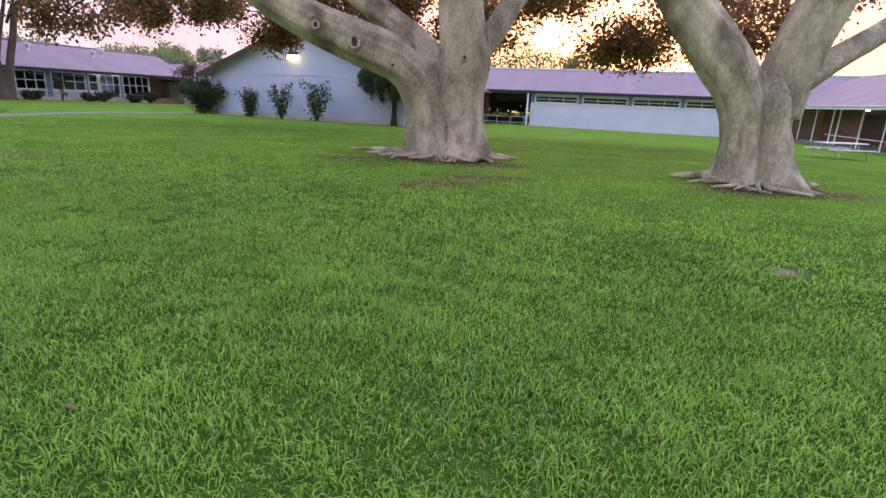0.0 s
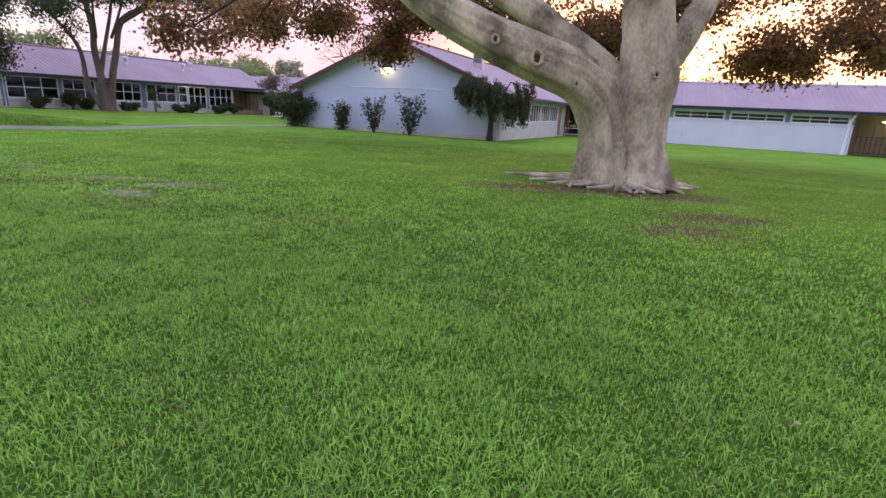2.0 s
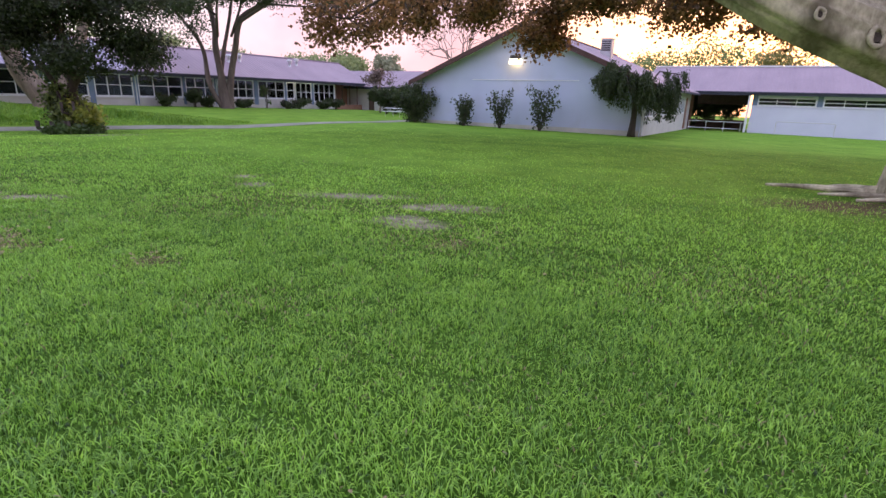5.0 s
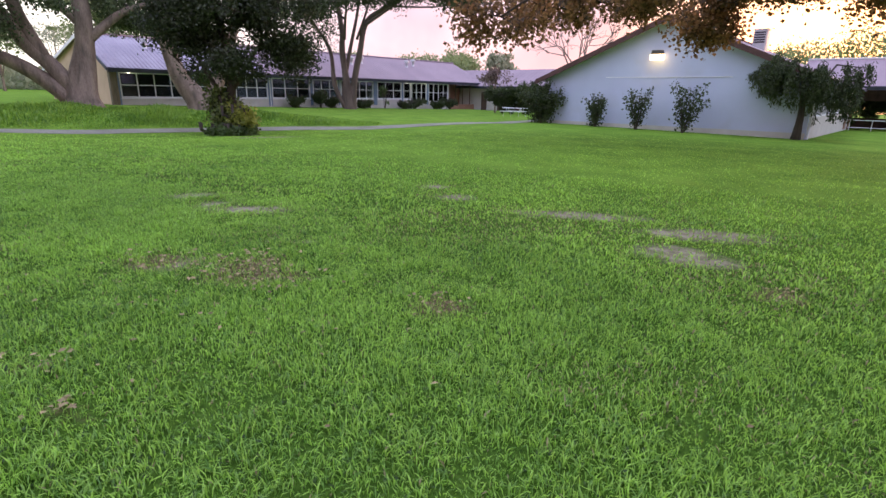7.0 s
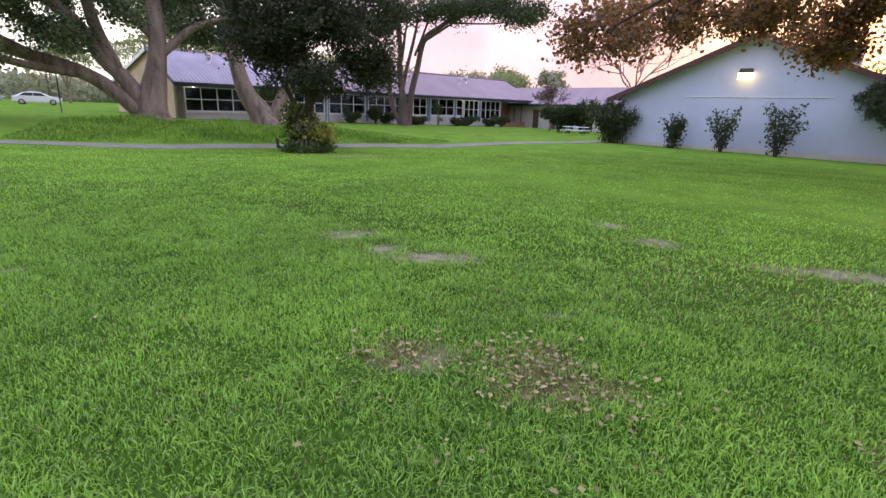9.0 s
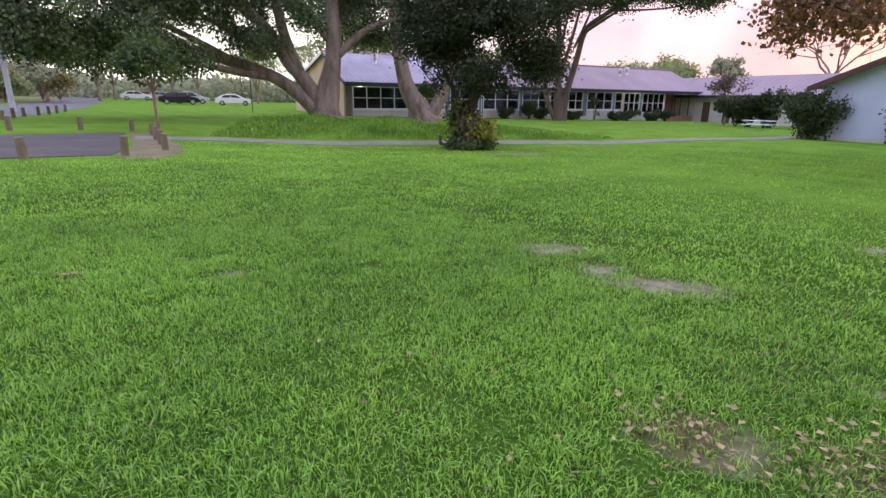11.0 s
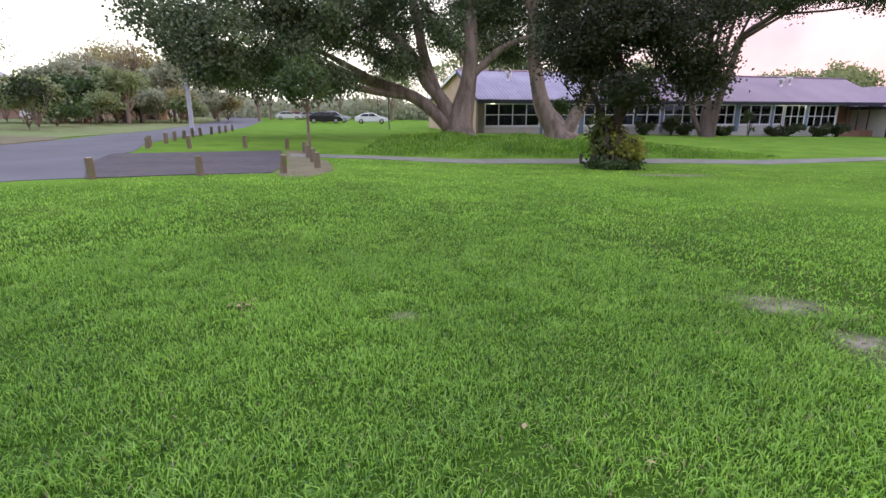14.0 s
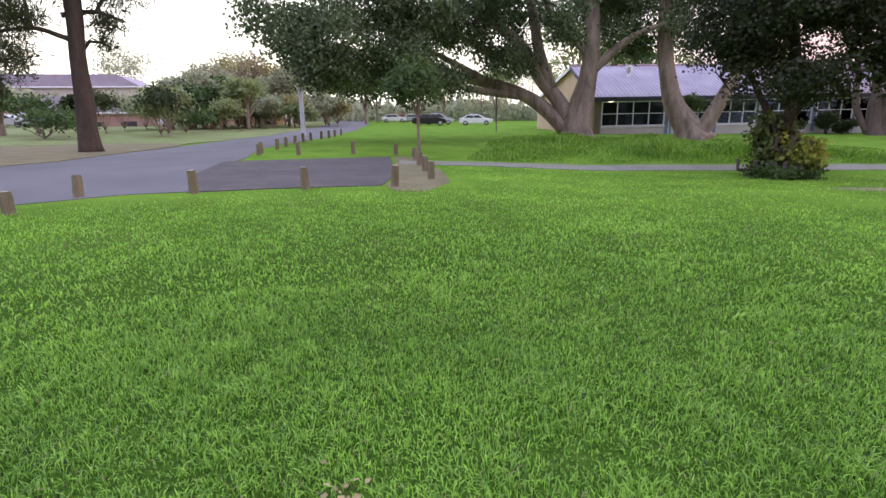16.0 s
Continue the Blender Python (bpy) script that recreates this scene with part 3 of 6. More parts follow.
def leaf_litter():
    """Fallen leaves in loose drifts and single ones on the lawn."""
    rng = np.random.default_rng(11)
    spots = [(x, y, a * 0.7, b * 0.7, int(8 + 900 * a * b) if a < 1 else 160) for x, y, a, b, turn in LITTER_SPOTS] + [(-9.0, 8.0, 3.5, 1.5, 60), (-14, 7, 4, 2, 30), (0, 6.5, 4, 2.4, 40), (-10.2, 6.0, 0.8, 0.5, 90)]
    px = np.concatenate([rng.normal(x, a, n) for x, y, a, b, n in spots])
    py = np.concatenate([rng.normal(y, b, n) for x, y, a, b, n in spots])
    n = len(px)
    keep = off_walk(px, py) > 0.4
    px, py = px[keep], py[keep]
    n = len(px)
    p = np.stack((px, py, gz(px, py) + 0.035 + 0.018 * HUMP(px, py) + rng.uniform(-0.01, 0.015, n)), 1)
    return tagged(part_np("fallen_leaves", *leaf_quads(rng, p, 0.036, 0.34, flat=True), LITTER), "dry brown fallen leaves lying in the grass", "leaves", kind="stuff")


def leaf_quads(rng, p, size, width=0.42, flat=False, droop=0.0):
    """A folded leaf at each point, turned at random."""
    n = len(p)
    d = rng.normal(0, 1, (n, 3))
    if flat:
        d[:, 2] *= 0.15
    d[:, 2] -= droop
    d /= np.linalg.norm(d, axis=1, keepdims=True)
    r = rng.normal(0, 1, (n, 3))
    if flat:
        r[:, 2] *= 0.15
    s = np.cross(d, r)
    if flat:
        s = np.cross(d, np.tile((0.0, 0.0, 1.0), (n, 1)) + rng.normal(0, 0.25, (n, 3)))
    s /= np.linalg.norm(s, axis=1, keepdims=True) + 1e-9
    up = np.cross(s, d)
    L = (size * rng.uniform(0.6, 1.35, n))[:, None]
    v = np.stack((p, p + d * L * 0.5 + s * L * width + up * L * 0.10, p + d * L, p + d * L * 0.5 - s * L * width + up * L * 0.10), 1).reshape(-1, 3)
    b = np.arange(n) * 4
    return v, np.concatenate((np.stack((b, b + 1, b + 2), 1), np.stack((b, b + 2, b + 3), 1)))


leaf_litter()


# ---- trees ----
def smooth_path(pts, step=0.35):
    """Points x, y, z, radius filled in along a smooth curve."""
    p = np.array(pts, float)
    p = np.vstack((2 * p[0] - p[1], p, 2 * p[-1] - p[-2]))
    out = []
    for i in range(1, len(p) - 2):
        a, b, c, d = p[i - 1:i + 3]
        n = max(2, int(np.linalg.norm((c - b)[:3]) / step))
        for t in np.linspace(0, 1, n, endpoint=False):
            out.append(0.5 * (2 * b + (c - a) * t + (2 * a - 5 * b + 4 * c - d) * t * t + (3 * b - a - 3 * c + d) * t ** 3))
    out.append(p[-2])
    return np.array(out)


def limb_mesh(pts, sides=16, rough=0.10, flare=0.0, seed=0.0, step=0.35, flute=0.0):
    """A swelling, uneven limb; flare: root buttresses at its foot."""
    q = smooth_path(pts, step)
    bm = bmesh.new()
    rings = []
    ref = Vector((1.0, 0.0, 0.0))
    for i, (x, y, z, r) in enumerate(q):
        a, b = q[max(i - 1, 0)][:3], q[min(i + 1, len(q) - 1)][:3]
        way = Vector(b - a).normalized()
        side = (ref - way * ref.dot(way)).normalized()
        ref = side
        up = way.cross(side)
        ring = []
        low = max(0.0, 1.0 - (z - q[0][2]) / 1.15) if flare else 0.0
        for k in range(sides):
            w = 2 * math.pi * k / sides
            ca, sa = math.cos(w), math.sin(w)
            n1 = noise.noise((ca * 1.3 + seed, sa * 1.3, z * 0.45 + x * 0.3))
            n2 = noise.noise((ca * 3.2 + seed, sa * 3.2, z * 0.25 + 7))
            rr = r * (1 + rough * 1.6 * n1 + rough * n2)
            rr += flare * low * low * r * (0.55 + 0.9 * max(0.0, noise.noise((ca * 2.6, sa * 2.6, seed + 3))) * 1.6)
            if flute:
                fold = abs(noise.noise((ca * 2.3 + seed * 2, sa * 2.3, z * 0.16 + seed)))
                groove = max(0.0, 1.0 - fold * 7.0)
                small = max(0.0, 1.0 - abs(noise.noise((ca * 5.0 - seed, sa * 5.0, z * 0.3))) * 8.0)
                rr -= r * (flute * groove * (0.5 + 0.9 * low + 0.3 * max(0.0, 1.0 - z / 3.0)) + flute * 0.3 * small)
            ring.append(bm.verts.new(Vector((x, y, z)) + float(rr) * (ca * side + sa * up)))
        rings.append(ring)
    for a, b in zip(rings, rings[1:]):
        for k in range(sides):
            f = bm.faces.new((a[k], a[(k + 1) % sides], b[(k + 1) % sides], b[k]))
            f.smooth = True
    bm.faces.new(rings[0])
    bm.faces.new(rings[-1][::-1])
    bmesh.ops.recalc_face_normals(bm, faces=bm.faces[:])
    return bm


def crown_points(rng, blobs, per_clump, spread, gap):
    """Leaf places: loose clumps through uneven blobs, gaps left between. Returns places and clump centres."""
    places, centres = [], []
    for x, y, z, rx, ry, rz, n in blobs:
        d = rng.normal(0, 1, (n, 3))
        d /= np.linalg.norm(d, axis=1, keepdims=True)
        r = rng.uniform(0.15, 1.0, n) ** 0.45
        c = np.array((x, y, z)) + d * r[:, None] * np.array((rx, ry, rz))
        c = np.array([q for q in c if noise.noise(tuple(q * 0.55)) > gap])
        if len(c) == 0:
            continue
        centres.append(c)
        k = rng.integers(int(per_clump * 0.5), int(per_clump * 1.4), len(c))
        base = np.repeat(c, k, axis=0)
        places.append(base + rng.normal(0, spread, base.shape) * np.array((1, 1, 0.7)))
    return np.concatenate(places), centres


def tree(name, x, y, limbs, blobs, bark, leaf, size, per_clump, label, category="tree", spread=0.32, gap=-0.18, flare=0.0, seed=1, sides=16, rough=0.10, droop=0.0, twigs=6, group="", width=0.42, flute=0.0):
    """limbs: lists of points x, y, z, radius; blobs: crown parts likewise, with radii and clump count."""
    rng = np.random.default_rng(seed)
    g = gz(x, y)
    limbs = [[(a - x, b - y, c - g, r) for a, b, c, r in pts] for pts in limbs]
    blobs = [(b[0] - x, b[1] - y, b[2] - g, *b[3:]) for b in blobs]
    t = thing(name, x, y, g, 0, label, category, group)
    for i, pts in enumerate(limbs):
        part("trunk" if i == 0 else "root" if pts[-1][2] < 0.05 and i else "limb", limb_mesh(pts, sides if i == 0 else max(7, sides - 4), rough, flare if i == 0 else 0.0, seed + i * 1.7, 0.16 if flute else 0.35, flute if pts[-1][2] > 0.05 else 0.0), bark, t)
    if blobs:
        places, centres = crown_points(rng, blobs, per_clump, spread, gap)
        part_np("crown", *leaf_quads(rng, places, size, width, droop=droop), leaf, t)
        ends = [p for l in limbs for p in l[len(l) // 2:]]
        bm = bmesh.new()
        for c, b in zip(centres, blobs):
            hub = np.array(b[:3])
            near = min(ends, key=lambda p: np.linalg.norm(np.array(p[:3]) - hub))
            if np.linalg.norm(np.array(near[:3]) - hub) < 6:
                m = (np.array(near[:3]) + hub) / 2 + np.array((0, 0, 0.3))
                rod([near[:3], tuple(m), tuple(hub)], [min(near[3], 0.11), 0.06, 0.035], 5, bm)
            for q in c[rng.permutation(len(c))[:twigs]]:
                m = (hub + q) / 2 + rng.normal(0, 0.12, 3)
                rod([tuple(hub), tuple(m), tuple(q)], [0.03, 0.018, 0.008], 4, bm)
        tagged(part("twig_mass", bm, BARK_DARK, t), kind="stuff")
    return t


# ---- buildings: the site's grid is turned a little from north ----
TURN = -16.6
E1 = Vector((math.cos(radians(TURN)), math.sin(radians(TURN)), 0))
E2 = Vector((-E1.y, E1.x, 0))


def corrugated(x0, x1, y0, z0, y1, z1, pitch=0.25, rib=0.025, thick=0.05):
    """A sloping ribbed roof sheet: ribs run from eave (y0, z0) to ridge (y1, z1)."""
    bm = bmesh.new()
    n = max(2, int(abs(x1 - x0) / pitch))
    up, low = [], []
    for i in range(n * 4 + 1):
        x = x0 + (x1 - x0) * i / (n * 4)
        h = rib if i % 4 in (1, 2) else 0.0
        up.append([bm.verts.new((x, y, z + h)) for y, z in ((y0, z0), ((y0 + y1) / 2, (z0 + z1) / 2), (y1, z1))])
        low.append([bm.verts.new((x, y, z - thick)) for y, z in ((y0, z0), (y1, z1))])
    for a, b in zip(up, up[1:]):
        for k in (0, 1):
            bm.faces.new((a[k], b[k], b[k + 1], a[k + 1]))
    for a, b, c, d in zip(up, up[1:], low, low[1:]):
        bm.faces.new((a[0], c[0], d[0], b[0]))
        bm.faces.new((a[2], b[2], d[1], c[1]))
        bm.faces.new((c[0], c[1], d[1], d[0]))
    for a, c in ((up[0], low[0]), (up[-1], low[-1])):
        bm.faces.new((a[0], a[1], a[2], c[1], c[0]))
    bmesh.ops.recalc_face_normals(bm, faces=bm.faces[:])
    return bm


def window_unit(parent, x0, x1, z0, z1, y, cols, rows, face=-1, backing=None, deep=0.10, bar=0.075):
    """A window set in a wall facing along y: frame, mullions, panes; backing: blind close behind."""
    w = part("window_frame", bmesh.new(), WHITE, parent)
    bm = bmesh.new()
    ya, yb = sorted((y + face * 0.02, y - face * deep))
    for a, b, c, d in ((x0, x1, z0, z0 + bar), (x0, x1, z1 - bar, z1), (x0, x0 + bar, z0 + bar, z1 - bar), (x1 - bar, x1, z0 + bar, z1 - bar)):
        slab(a, b, ya, yb, c, d, bm=bm)
    for i in range(1, cols):
        xm = x0 + (x1 - x0) * i / cols
        slab(xm - bar * 0.45, xm + bar * 0.45, ya + 0.01, yb - 0.01, z0 + bar, z1 - bar, bm=bm)
    for j in range(1, rows):
        zm = z0 + (z1 - z0) * j / rows
        for i in range(cols):
            xa, xb = x0 + (x1 - x0) * i / cols + bar * 0.6, x0 + (x1 - x0) * (i + 1) / cols - bar * 0.6
            slab(xa, xb, ya + 0.015, yb - 0.015, zm - bar * 0.4, zm + bar * 0.4, bm=bm)
    bm.to_mesh(w.data)
    bm.free()
    ym = (ya + yb) / 2
    for i in range(cols):
        for j in range(rows):
            xa, xb = x0 + (x1 - x0) * i / cols + 0.03, x0 + (x1 - x0) * (i + 1) / cols - 0.03
            za, zb = z0 + (z1 - z0) * j / rows + 0.03, z0 + (z1 - z0) * (j + 1) / rows - 0.03
            p = part("pane", slab(xa, xb, ym - 0.004, ym + 0.004, za, zb), GLASS, w)
            p.visible_shadow = False
    if backing:
        part("blind", prism([(x0 + 0.04, z0 + 0.05), (x1 - 0.04, z0 + 0.05), (x1 - 0.04, z1 - 0.05), (x0 + 0.04, z1 - 0.05)], ym - face * 0.12, ym - face * 0.14), backing, w)
    return w


def pierced_wall(name, x0, x1, y0, y1, z0, z1, holes, mat, parent, label=""):
    """A straight wall with rectangular openings (xa, xb, za, zb) that go right through."""
    xs = sorted({x0, x1, *(h[0] for h in holes), *(h[1] for h in holes)})
    zs = sorted({z0, z1, *(h[2] for h in holes), *(h[3] for h in holes)})
    solid = {(i, k) for i in range(len(xs) - 1) for k in range(len(zs) - 1)
             if not any(a <= (xs[i] + xs[i + 1]) / 2 <= b and c <= (zs[k] + zs[k + 1]) / 2 <= d for a, b, c, d in holes)}
    bm = bmesh.new()
    made = {}

    def at(i, k, f):
        if (i, k, f) not in made:
            made[i, k, f] = bm.verts.new((xs[i], (y0, y1)[f], zs[k]))
        return made[i, k, f]
    for i, k in solid:
        bm.faces.new((at(i, k, 0), at(i + 1, k, 0), at(i + 1, k + 1, 0), at(i, k + 1, 0)))
        bm.faces.new((at(i, k, 1), at(i, k + 1, 1), at(i + 1, k + 1, 1), at(i + 1, k, 1)))
        for (di, dk), (p, q) in (((-1, 0), ((i, k), (i, k + 1))), ((1, 0), ((i + 1, k), (i + 1, k + 1))), ((0, -1), ((i, k), (i + 1, k))), ((0, 1), ((i, k + 1), (i + 1, k + 1)))):
            if (i + di, k + dk) not in solid:
                bm.faces.new((at(*p, 0), at(*q, 0), at(*q, 1), at(*p, 1)))
    bmesh.ops.recalc_face_normals(bm, faces=bm.faces[:])
    return part(name, bm, mat, parent, label)


def gutter(parent, x0, x1, y, z, mat=None):
    """Fascia board and a half-round gutter along an eave."""
    # board made deeper so that it also stands for the eave's shadow band
    part("fascia", slab(x0, x1, y + 0.02, y + 0.06, z - 0.30, z + 0.01, 0.008), mat or FASCIA, parent)
    bm = bmesh.new()
    slab(x0, x1, y - 0.10, y + 0.018, z - 0.12, z - 0.02, 0.03, bm)
    part("gutter", bm, mat or FASCIA, parent)


def gable_hall():
    """Blue-grey rendered hall whose gable looks over the lawn. Local x runs along the gable, y away."""
    o = Vector((-16.0, 40.0, 0))
    t = thing("gable_hall", o.x, o.y, 0, TURN, "blue-grey rendered gabled hall with brown barge boards, floodlight lit", "building")
    W, D, base, eave, top = 15.0, 24.5, -1.4, 2.62, 5.75
    rise = (top - eave) / (W / 2)
    part("wall", prism([(0, base), (W, base), (W, eave), (W / 2, top - 0.05), (0, eave)], 0.0, 0.24), RENDER_BLUE, t, "blue-grey rendered gable wall")
    part("wall", slab(0, 0.22, 0.24, D, base, eave), RENDER_BLUE, t)
    part("wall", prism([(0, base), (W, base), (W, eave), (W / 2, top - 0.05), (0, eave)], D - 0.24, D), RENDER_BLUE, t)
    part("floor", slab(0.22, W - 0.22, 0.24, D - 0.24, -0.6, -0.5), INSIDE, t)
    part("trim_line", slab(4.0, 11.2, -0.03, -0.002, 2.52, 2.57, 0.006), WHITE, t, "thin white flashing line across the gable")
    part("plinth", slab(0.02, W - 0.02, -0.035, -0.002, base, -0.22, 0.01), CREAM, t)
    # long side wall with its row of blinds, built turned by a right angle
    side = thing("side_wall", 0, 0)
    side.parent = t
    side.matrix_basis = pose(W, 0, 0, 0, 0, 90)
    wins = [(1.2 + i * 3.85, 1.2 + i * 3.85 + 3.5) for i in range(5)]
    pierced_wall("wall", 0.24, D - 0.24, 0, 0.22, base, eave, [(a, b, 0.55, 1.95) for a, b in wins], CREAM, side, "pale painted side wall under the windows")
    for a, b in wins:
        window_unit(side, a, b, 0.55, 1.95, 0.0, 4, 1, backing=CURTAIN)
    part("door", slab(20.8, 21.9, -0.05, -0.005, -0.8, 1.9, 0.01), BRICK, side, "red-brown door")
    # roof
    for s in (-1, 1):
        x_e = W / 2 + s * (W / 2 + 0.75)
        z_e = top - rise * (W / 2 + 0.75)
        sheet = corrugated(-0.55, D + 0.3, x_e, z_e, W / 2, top, 0.4, 0.03, 0.06)
        bmesh.ops.transform(sheet, matrix=Matrix(((0, 1, 0, 0), (1, 0, 0, 0), (0, 0, 1, 0.05), (0, 0, 0, 1))), verts=sheet.verts[:])
        bmesh.ops.reverse_faces(sheet, faces=sheet.faces[:])
        part("roof", sheet, ROOF, t, "weathered purple-brown roof sheet")
        part("barge_board", prism([(x_e, z_e - 0.22), (W / 2, top - 0.22), (W / 2, top + 0.10), (x_e, z_e + 0.10)], -0.62, -0.56), BARGE, t, "dark brown timber barge board")
        part("soffit", prism([(x_e, z_e - 0.10), (W / 2, top - 0.10), (W / 2, top - 0.07), (x_e, z_e - 0.07)], -0.56, -0.004), SOFFIT, t)
    part("ridge_cap", rod([(W / 2, -0.58, top + 0.09), (W / 2, D + 0.3, top + 0.09)], [0.11, 0.11], 8), BARGE, t)
    g = part("gutter", slab(W + 0.68, W + 0.80, -0.5, D + 0.2, 2.15, 2.30, 0.03), FASCIA, t)
    part("downpipe", rod([(W + 0.06, 0.35, 2.2), (W + 0.06, 0.35, -0.9)], [0.045, 0.045], 8), WHITE, t)
    # rooftop cooler
    c = thing("rooftop_cooler", *(o + E1 * 10.4 + E2 * 9.0).xy, 5.2, TURN, "grey sheet-metal cooler box on the hall's roof", "air cooler")
    part("cabinet", slab(-0.4, 0.4, -0.4, 0.4, -1.2, 0.55, 0.05), METAL, c)
    part("lid", slab(-0.44, 0.44, -0.44, 0.44, 0.55, 0.61, 0.02), METAL, c)
    for k in range(5):
        part("louvre", slab(-0.32, 0.32, -0.435, -0.405, -0.25 + k * 0.15, -0.16 + k * 0.15, 0.006), DARKMETAL, c)
    # floodlight under the gable
    p = o + E1 * 7.1 + E2 * -0.02
    f = thing("flood_lamp", p.x, p.y, 3.82, TURN, "lit warm floodlight fixed on the gable wall", "lamp")
    part("bracket", slab(-0.05, 0.05, -0.22, 0.0, 0.10, 0.16, 0.01), DARKMETAL, f)
    part("housing", prism([(-0.36, -0.02), (0.36, -0.02), (0.30, 0.20), (-0.30, 0.20)], -0.34, -0.14), DARKMETAL, f)
    part("lens", prism([(-0.36, -0.34), (0.36, -0.34), (0.38, -0.03), (-0.38, -0.03)], -0.36, -0.16), LAMP_GLOW, f, "glowing warm lens")
    lamp = new("flood_glow", bpy.data.lights.new("flood_glow", "POINT"))
    q = p - E2 * 0.75
    lamp.location = (q.x, q.y, 3.55)
    lamp.data.energy, lamp.data.color, lamp.data.shadow_soft_size = 10, (1.0, 0.76, 0.42), 0.2
    return t


def classroom_block():
    """Long low block with strip windows. Local x runs along the front (away from the road), y into the building."""
    t = thing("classroom_block", -46.0, 29.9, 0, TURN + 90, "long low classroom block, white-framed windows under purple roof", "building")
    L, D, DB, base, eave, top = 38.2, 9.0, 15.0, -1.9, 2.95, 5.25
    bays = [(0.45, 5.35, 4), (5.95, 9.0, 3), (9.5, 12.6, 3), (13.05, 17.2, 3), (17.55, 20.6, 3), (21.0, 22.2, 1), (22.5, 25.4, 3), (26.0, 29.7, 3), (30.05, 31.2, 1)]
    light = [(31.4, 33.95, 3), (34.35, 38.0, 4)]
    holes = [(a, b, 0.66, 2.46) for a, b, n in bays] + [(a, b, 0.35, 2.46) for a, b, n in light]
    # the front faces the lawn: local -y
    pierced_wall("wall", 0.0, L, 0.0, 0.24, base, eave, holes, CREAM, t, "pale painted brick front wall")
    for a, b, n in bays:
        window_unit(t, a, b, 0.66, 2.46, 0.0, n, 2)
        part("sill", slab(a - 0.05, b + 0.05, -0.10, -0.002, 0.57, 0.64, 0.012), WHITE, t)
    for a, b, n in light:
        window_unit(t, a, b, 0.35, 2.46, 0.0, n, 2, backing=CURTAIN)
    edges = [0.0] + [v for a, b, n in bays + light for v in (a, b)] + [L]
    for a, b in zip(edges[0::2], edges[1::2]):
        if b - a > 0.25:
            part("pier", slab(a + 0.03, b - 0.03, -0.05, -0.002, 0.0, 2.8, 0.015), PIER, t, "blue painted pier between windows")
    part("end_wall", prism([(0, base), (DB, base), (DB, eave), (D / 2, top - 0.06), (0, eave)], 0.0, 0.0 - 0.24, "x"), TAN, t, "tan rendered gable end wall")
    part("end_pier", slab(-0.30, 0.18, -0.45, -0.004, base, eave - 0.1, 0.02), POSTWOOD, t, "weathered brown timber pier at the corner")
    part("end_wall", prism([(0.24, base), (DB, base), (DB, eave), (D / 2, top - 0.06), (0.24, eave)], L, L - 0.24, "x"), CREAM, t)
    part("back_wall", slab(0.004, L - 0.25, DB - 0.24, DB - 0.004, base, eave - 0.01), CREAM, t)
    # added inner surfaces, coloured dark for the dim rooms behind the glass
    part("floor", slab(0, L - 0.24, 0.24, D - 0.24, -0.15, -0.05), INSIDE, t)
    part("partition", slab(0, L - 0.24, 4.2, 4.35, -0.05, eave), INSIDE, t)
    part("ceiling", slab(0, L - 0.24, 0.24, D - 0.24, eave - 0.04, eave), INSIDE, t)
    rise = (top - eave) / (D / 2)
    ye, ze = -0.9, eave - 0.9 * rise + 0.24
    part("roof", corrugated(-0.5, 12.2, ye, ze, D / 2, top + 0.06, 0.30, 0.05), ROOF_GREY, t, "grey-violet ribbed roof with strong ridges")
    part("roof", corrugated(12.2, L + 6.0, ye, ze, D / 2, top + 0.06, 0.45, 0.02), ROOF, t, "faded purple roof sheet")
    part("roof", corrugated(-0.5, L + 6.0, DB + 0.9, ze, D / 2, top + 0.06, 0.6, 0.02), ROOF, t)
    part("ridge_cap", rod([(-0.5, D / 2, top + 0.10), (L + 6, D / 2, top + 0.10)], [0.10, 0.10], 8), ROOF, t)
    gutter(t, -0.5, L + 6.0, ye - 0.02, ze)
    part("soffit", slab(-0.4, L + 5.9, ye + 0.08, -0.05, ze - 0.16, ze - 0.12), SOFFIT, t)
    for s in (0, 1):
        part("barge_board", prism([(ye if s == 0 else DB + 0.9, ze - 0.2), (D / 2, top - 0.16), (D / 2, top + 0.10), (ye if s == 0 else DB + 0.9, ze + 0.06)], -0.60, -0.54, "x"), WHITE if s else FASCIA, t)
    for x in (5.65, 12.8, 20.8, 31.3):
        part("downpipe", rod([(x, -0.10, ze - 0.1), (x, -0.10, base)], [0.045, 0.045], 8), WHITE, t)
    # recessed porch at the end
    part("porch_wall", slab(L + 0.0, L + 6.2, 2.6, 2.8, base, eave), BRICK, t, "dark brick wall inside the porch")
    part("porch_base", slab(L + 0.1, L + 5.6, 0.0, 0.2, base, 0.0, 0.02), BRICK, t, "low red brick wall of the porch")
    for x in (L + 1.4, L + 2.9, L + 4.4, L + 5.7):
        part("porch_post", slab(x - 0.05, x + 0.05, 0.05, 0.15, 0.0, ze - 0.1, 0.012), DARKWOOD, t)
    for x, y in ((24.3, 2.2), (26.0, 2.6), (33.0, 2.4), (34.5, 2.8), (3.5, 2.6)):
        v = t.matrix_basis @ Vector((x, y, 0))
        zt = ze + (top + 0.06 - ze) * (y - ye) / (D / 2 - ye)
        k = thing("roof_vent", v.x, v.y, zt - 0.05, TURN + 90, "small grey metal vent on the classroom roof", "vent", "roof vents")
        part("pipe", rod([(0, 0, 0), (0, 0, 0.55)], [0.16, 0.16], 10), METAL, k)
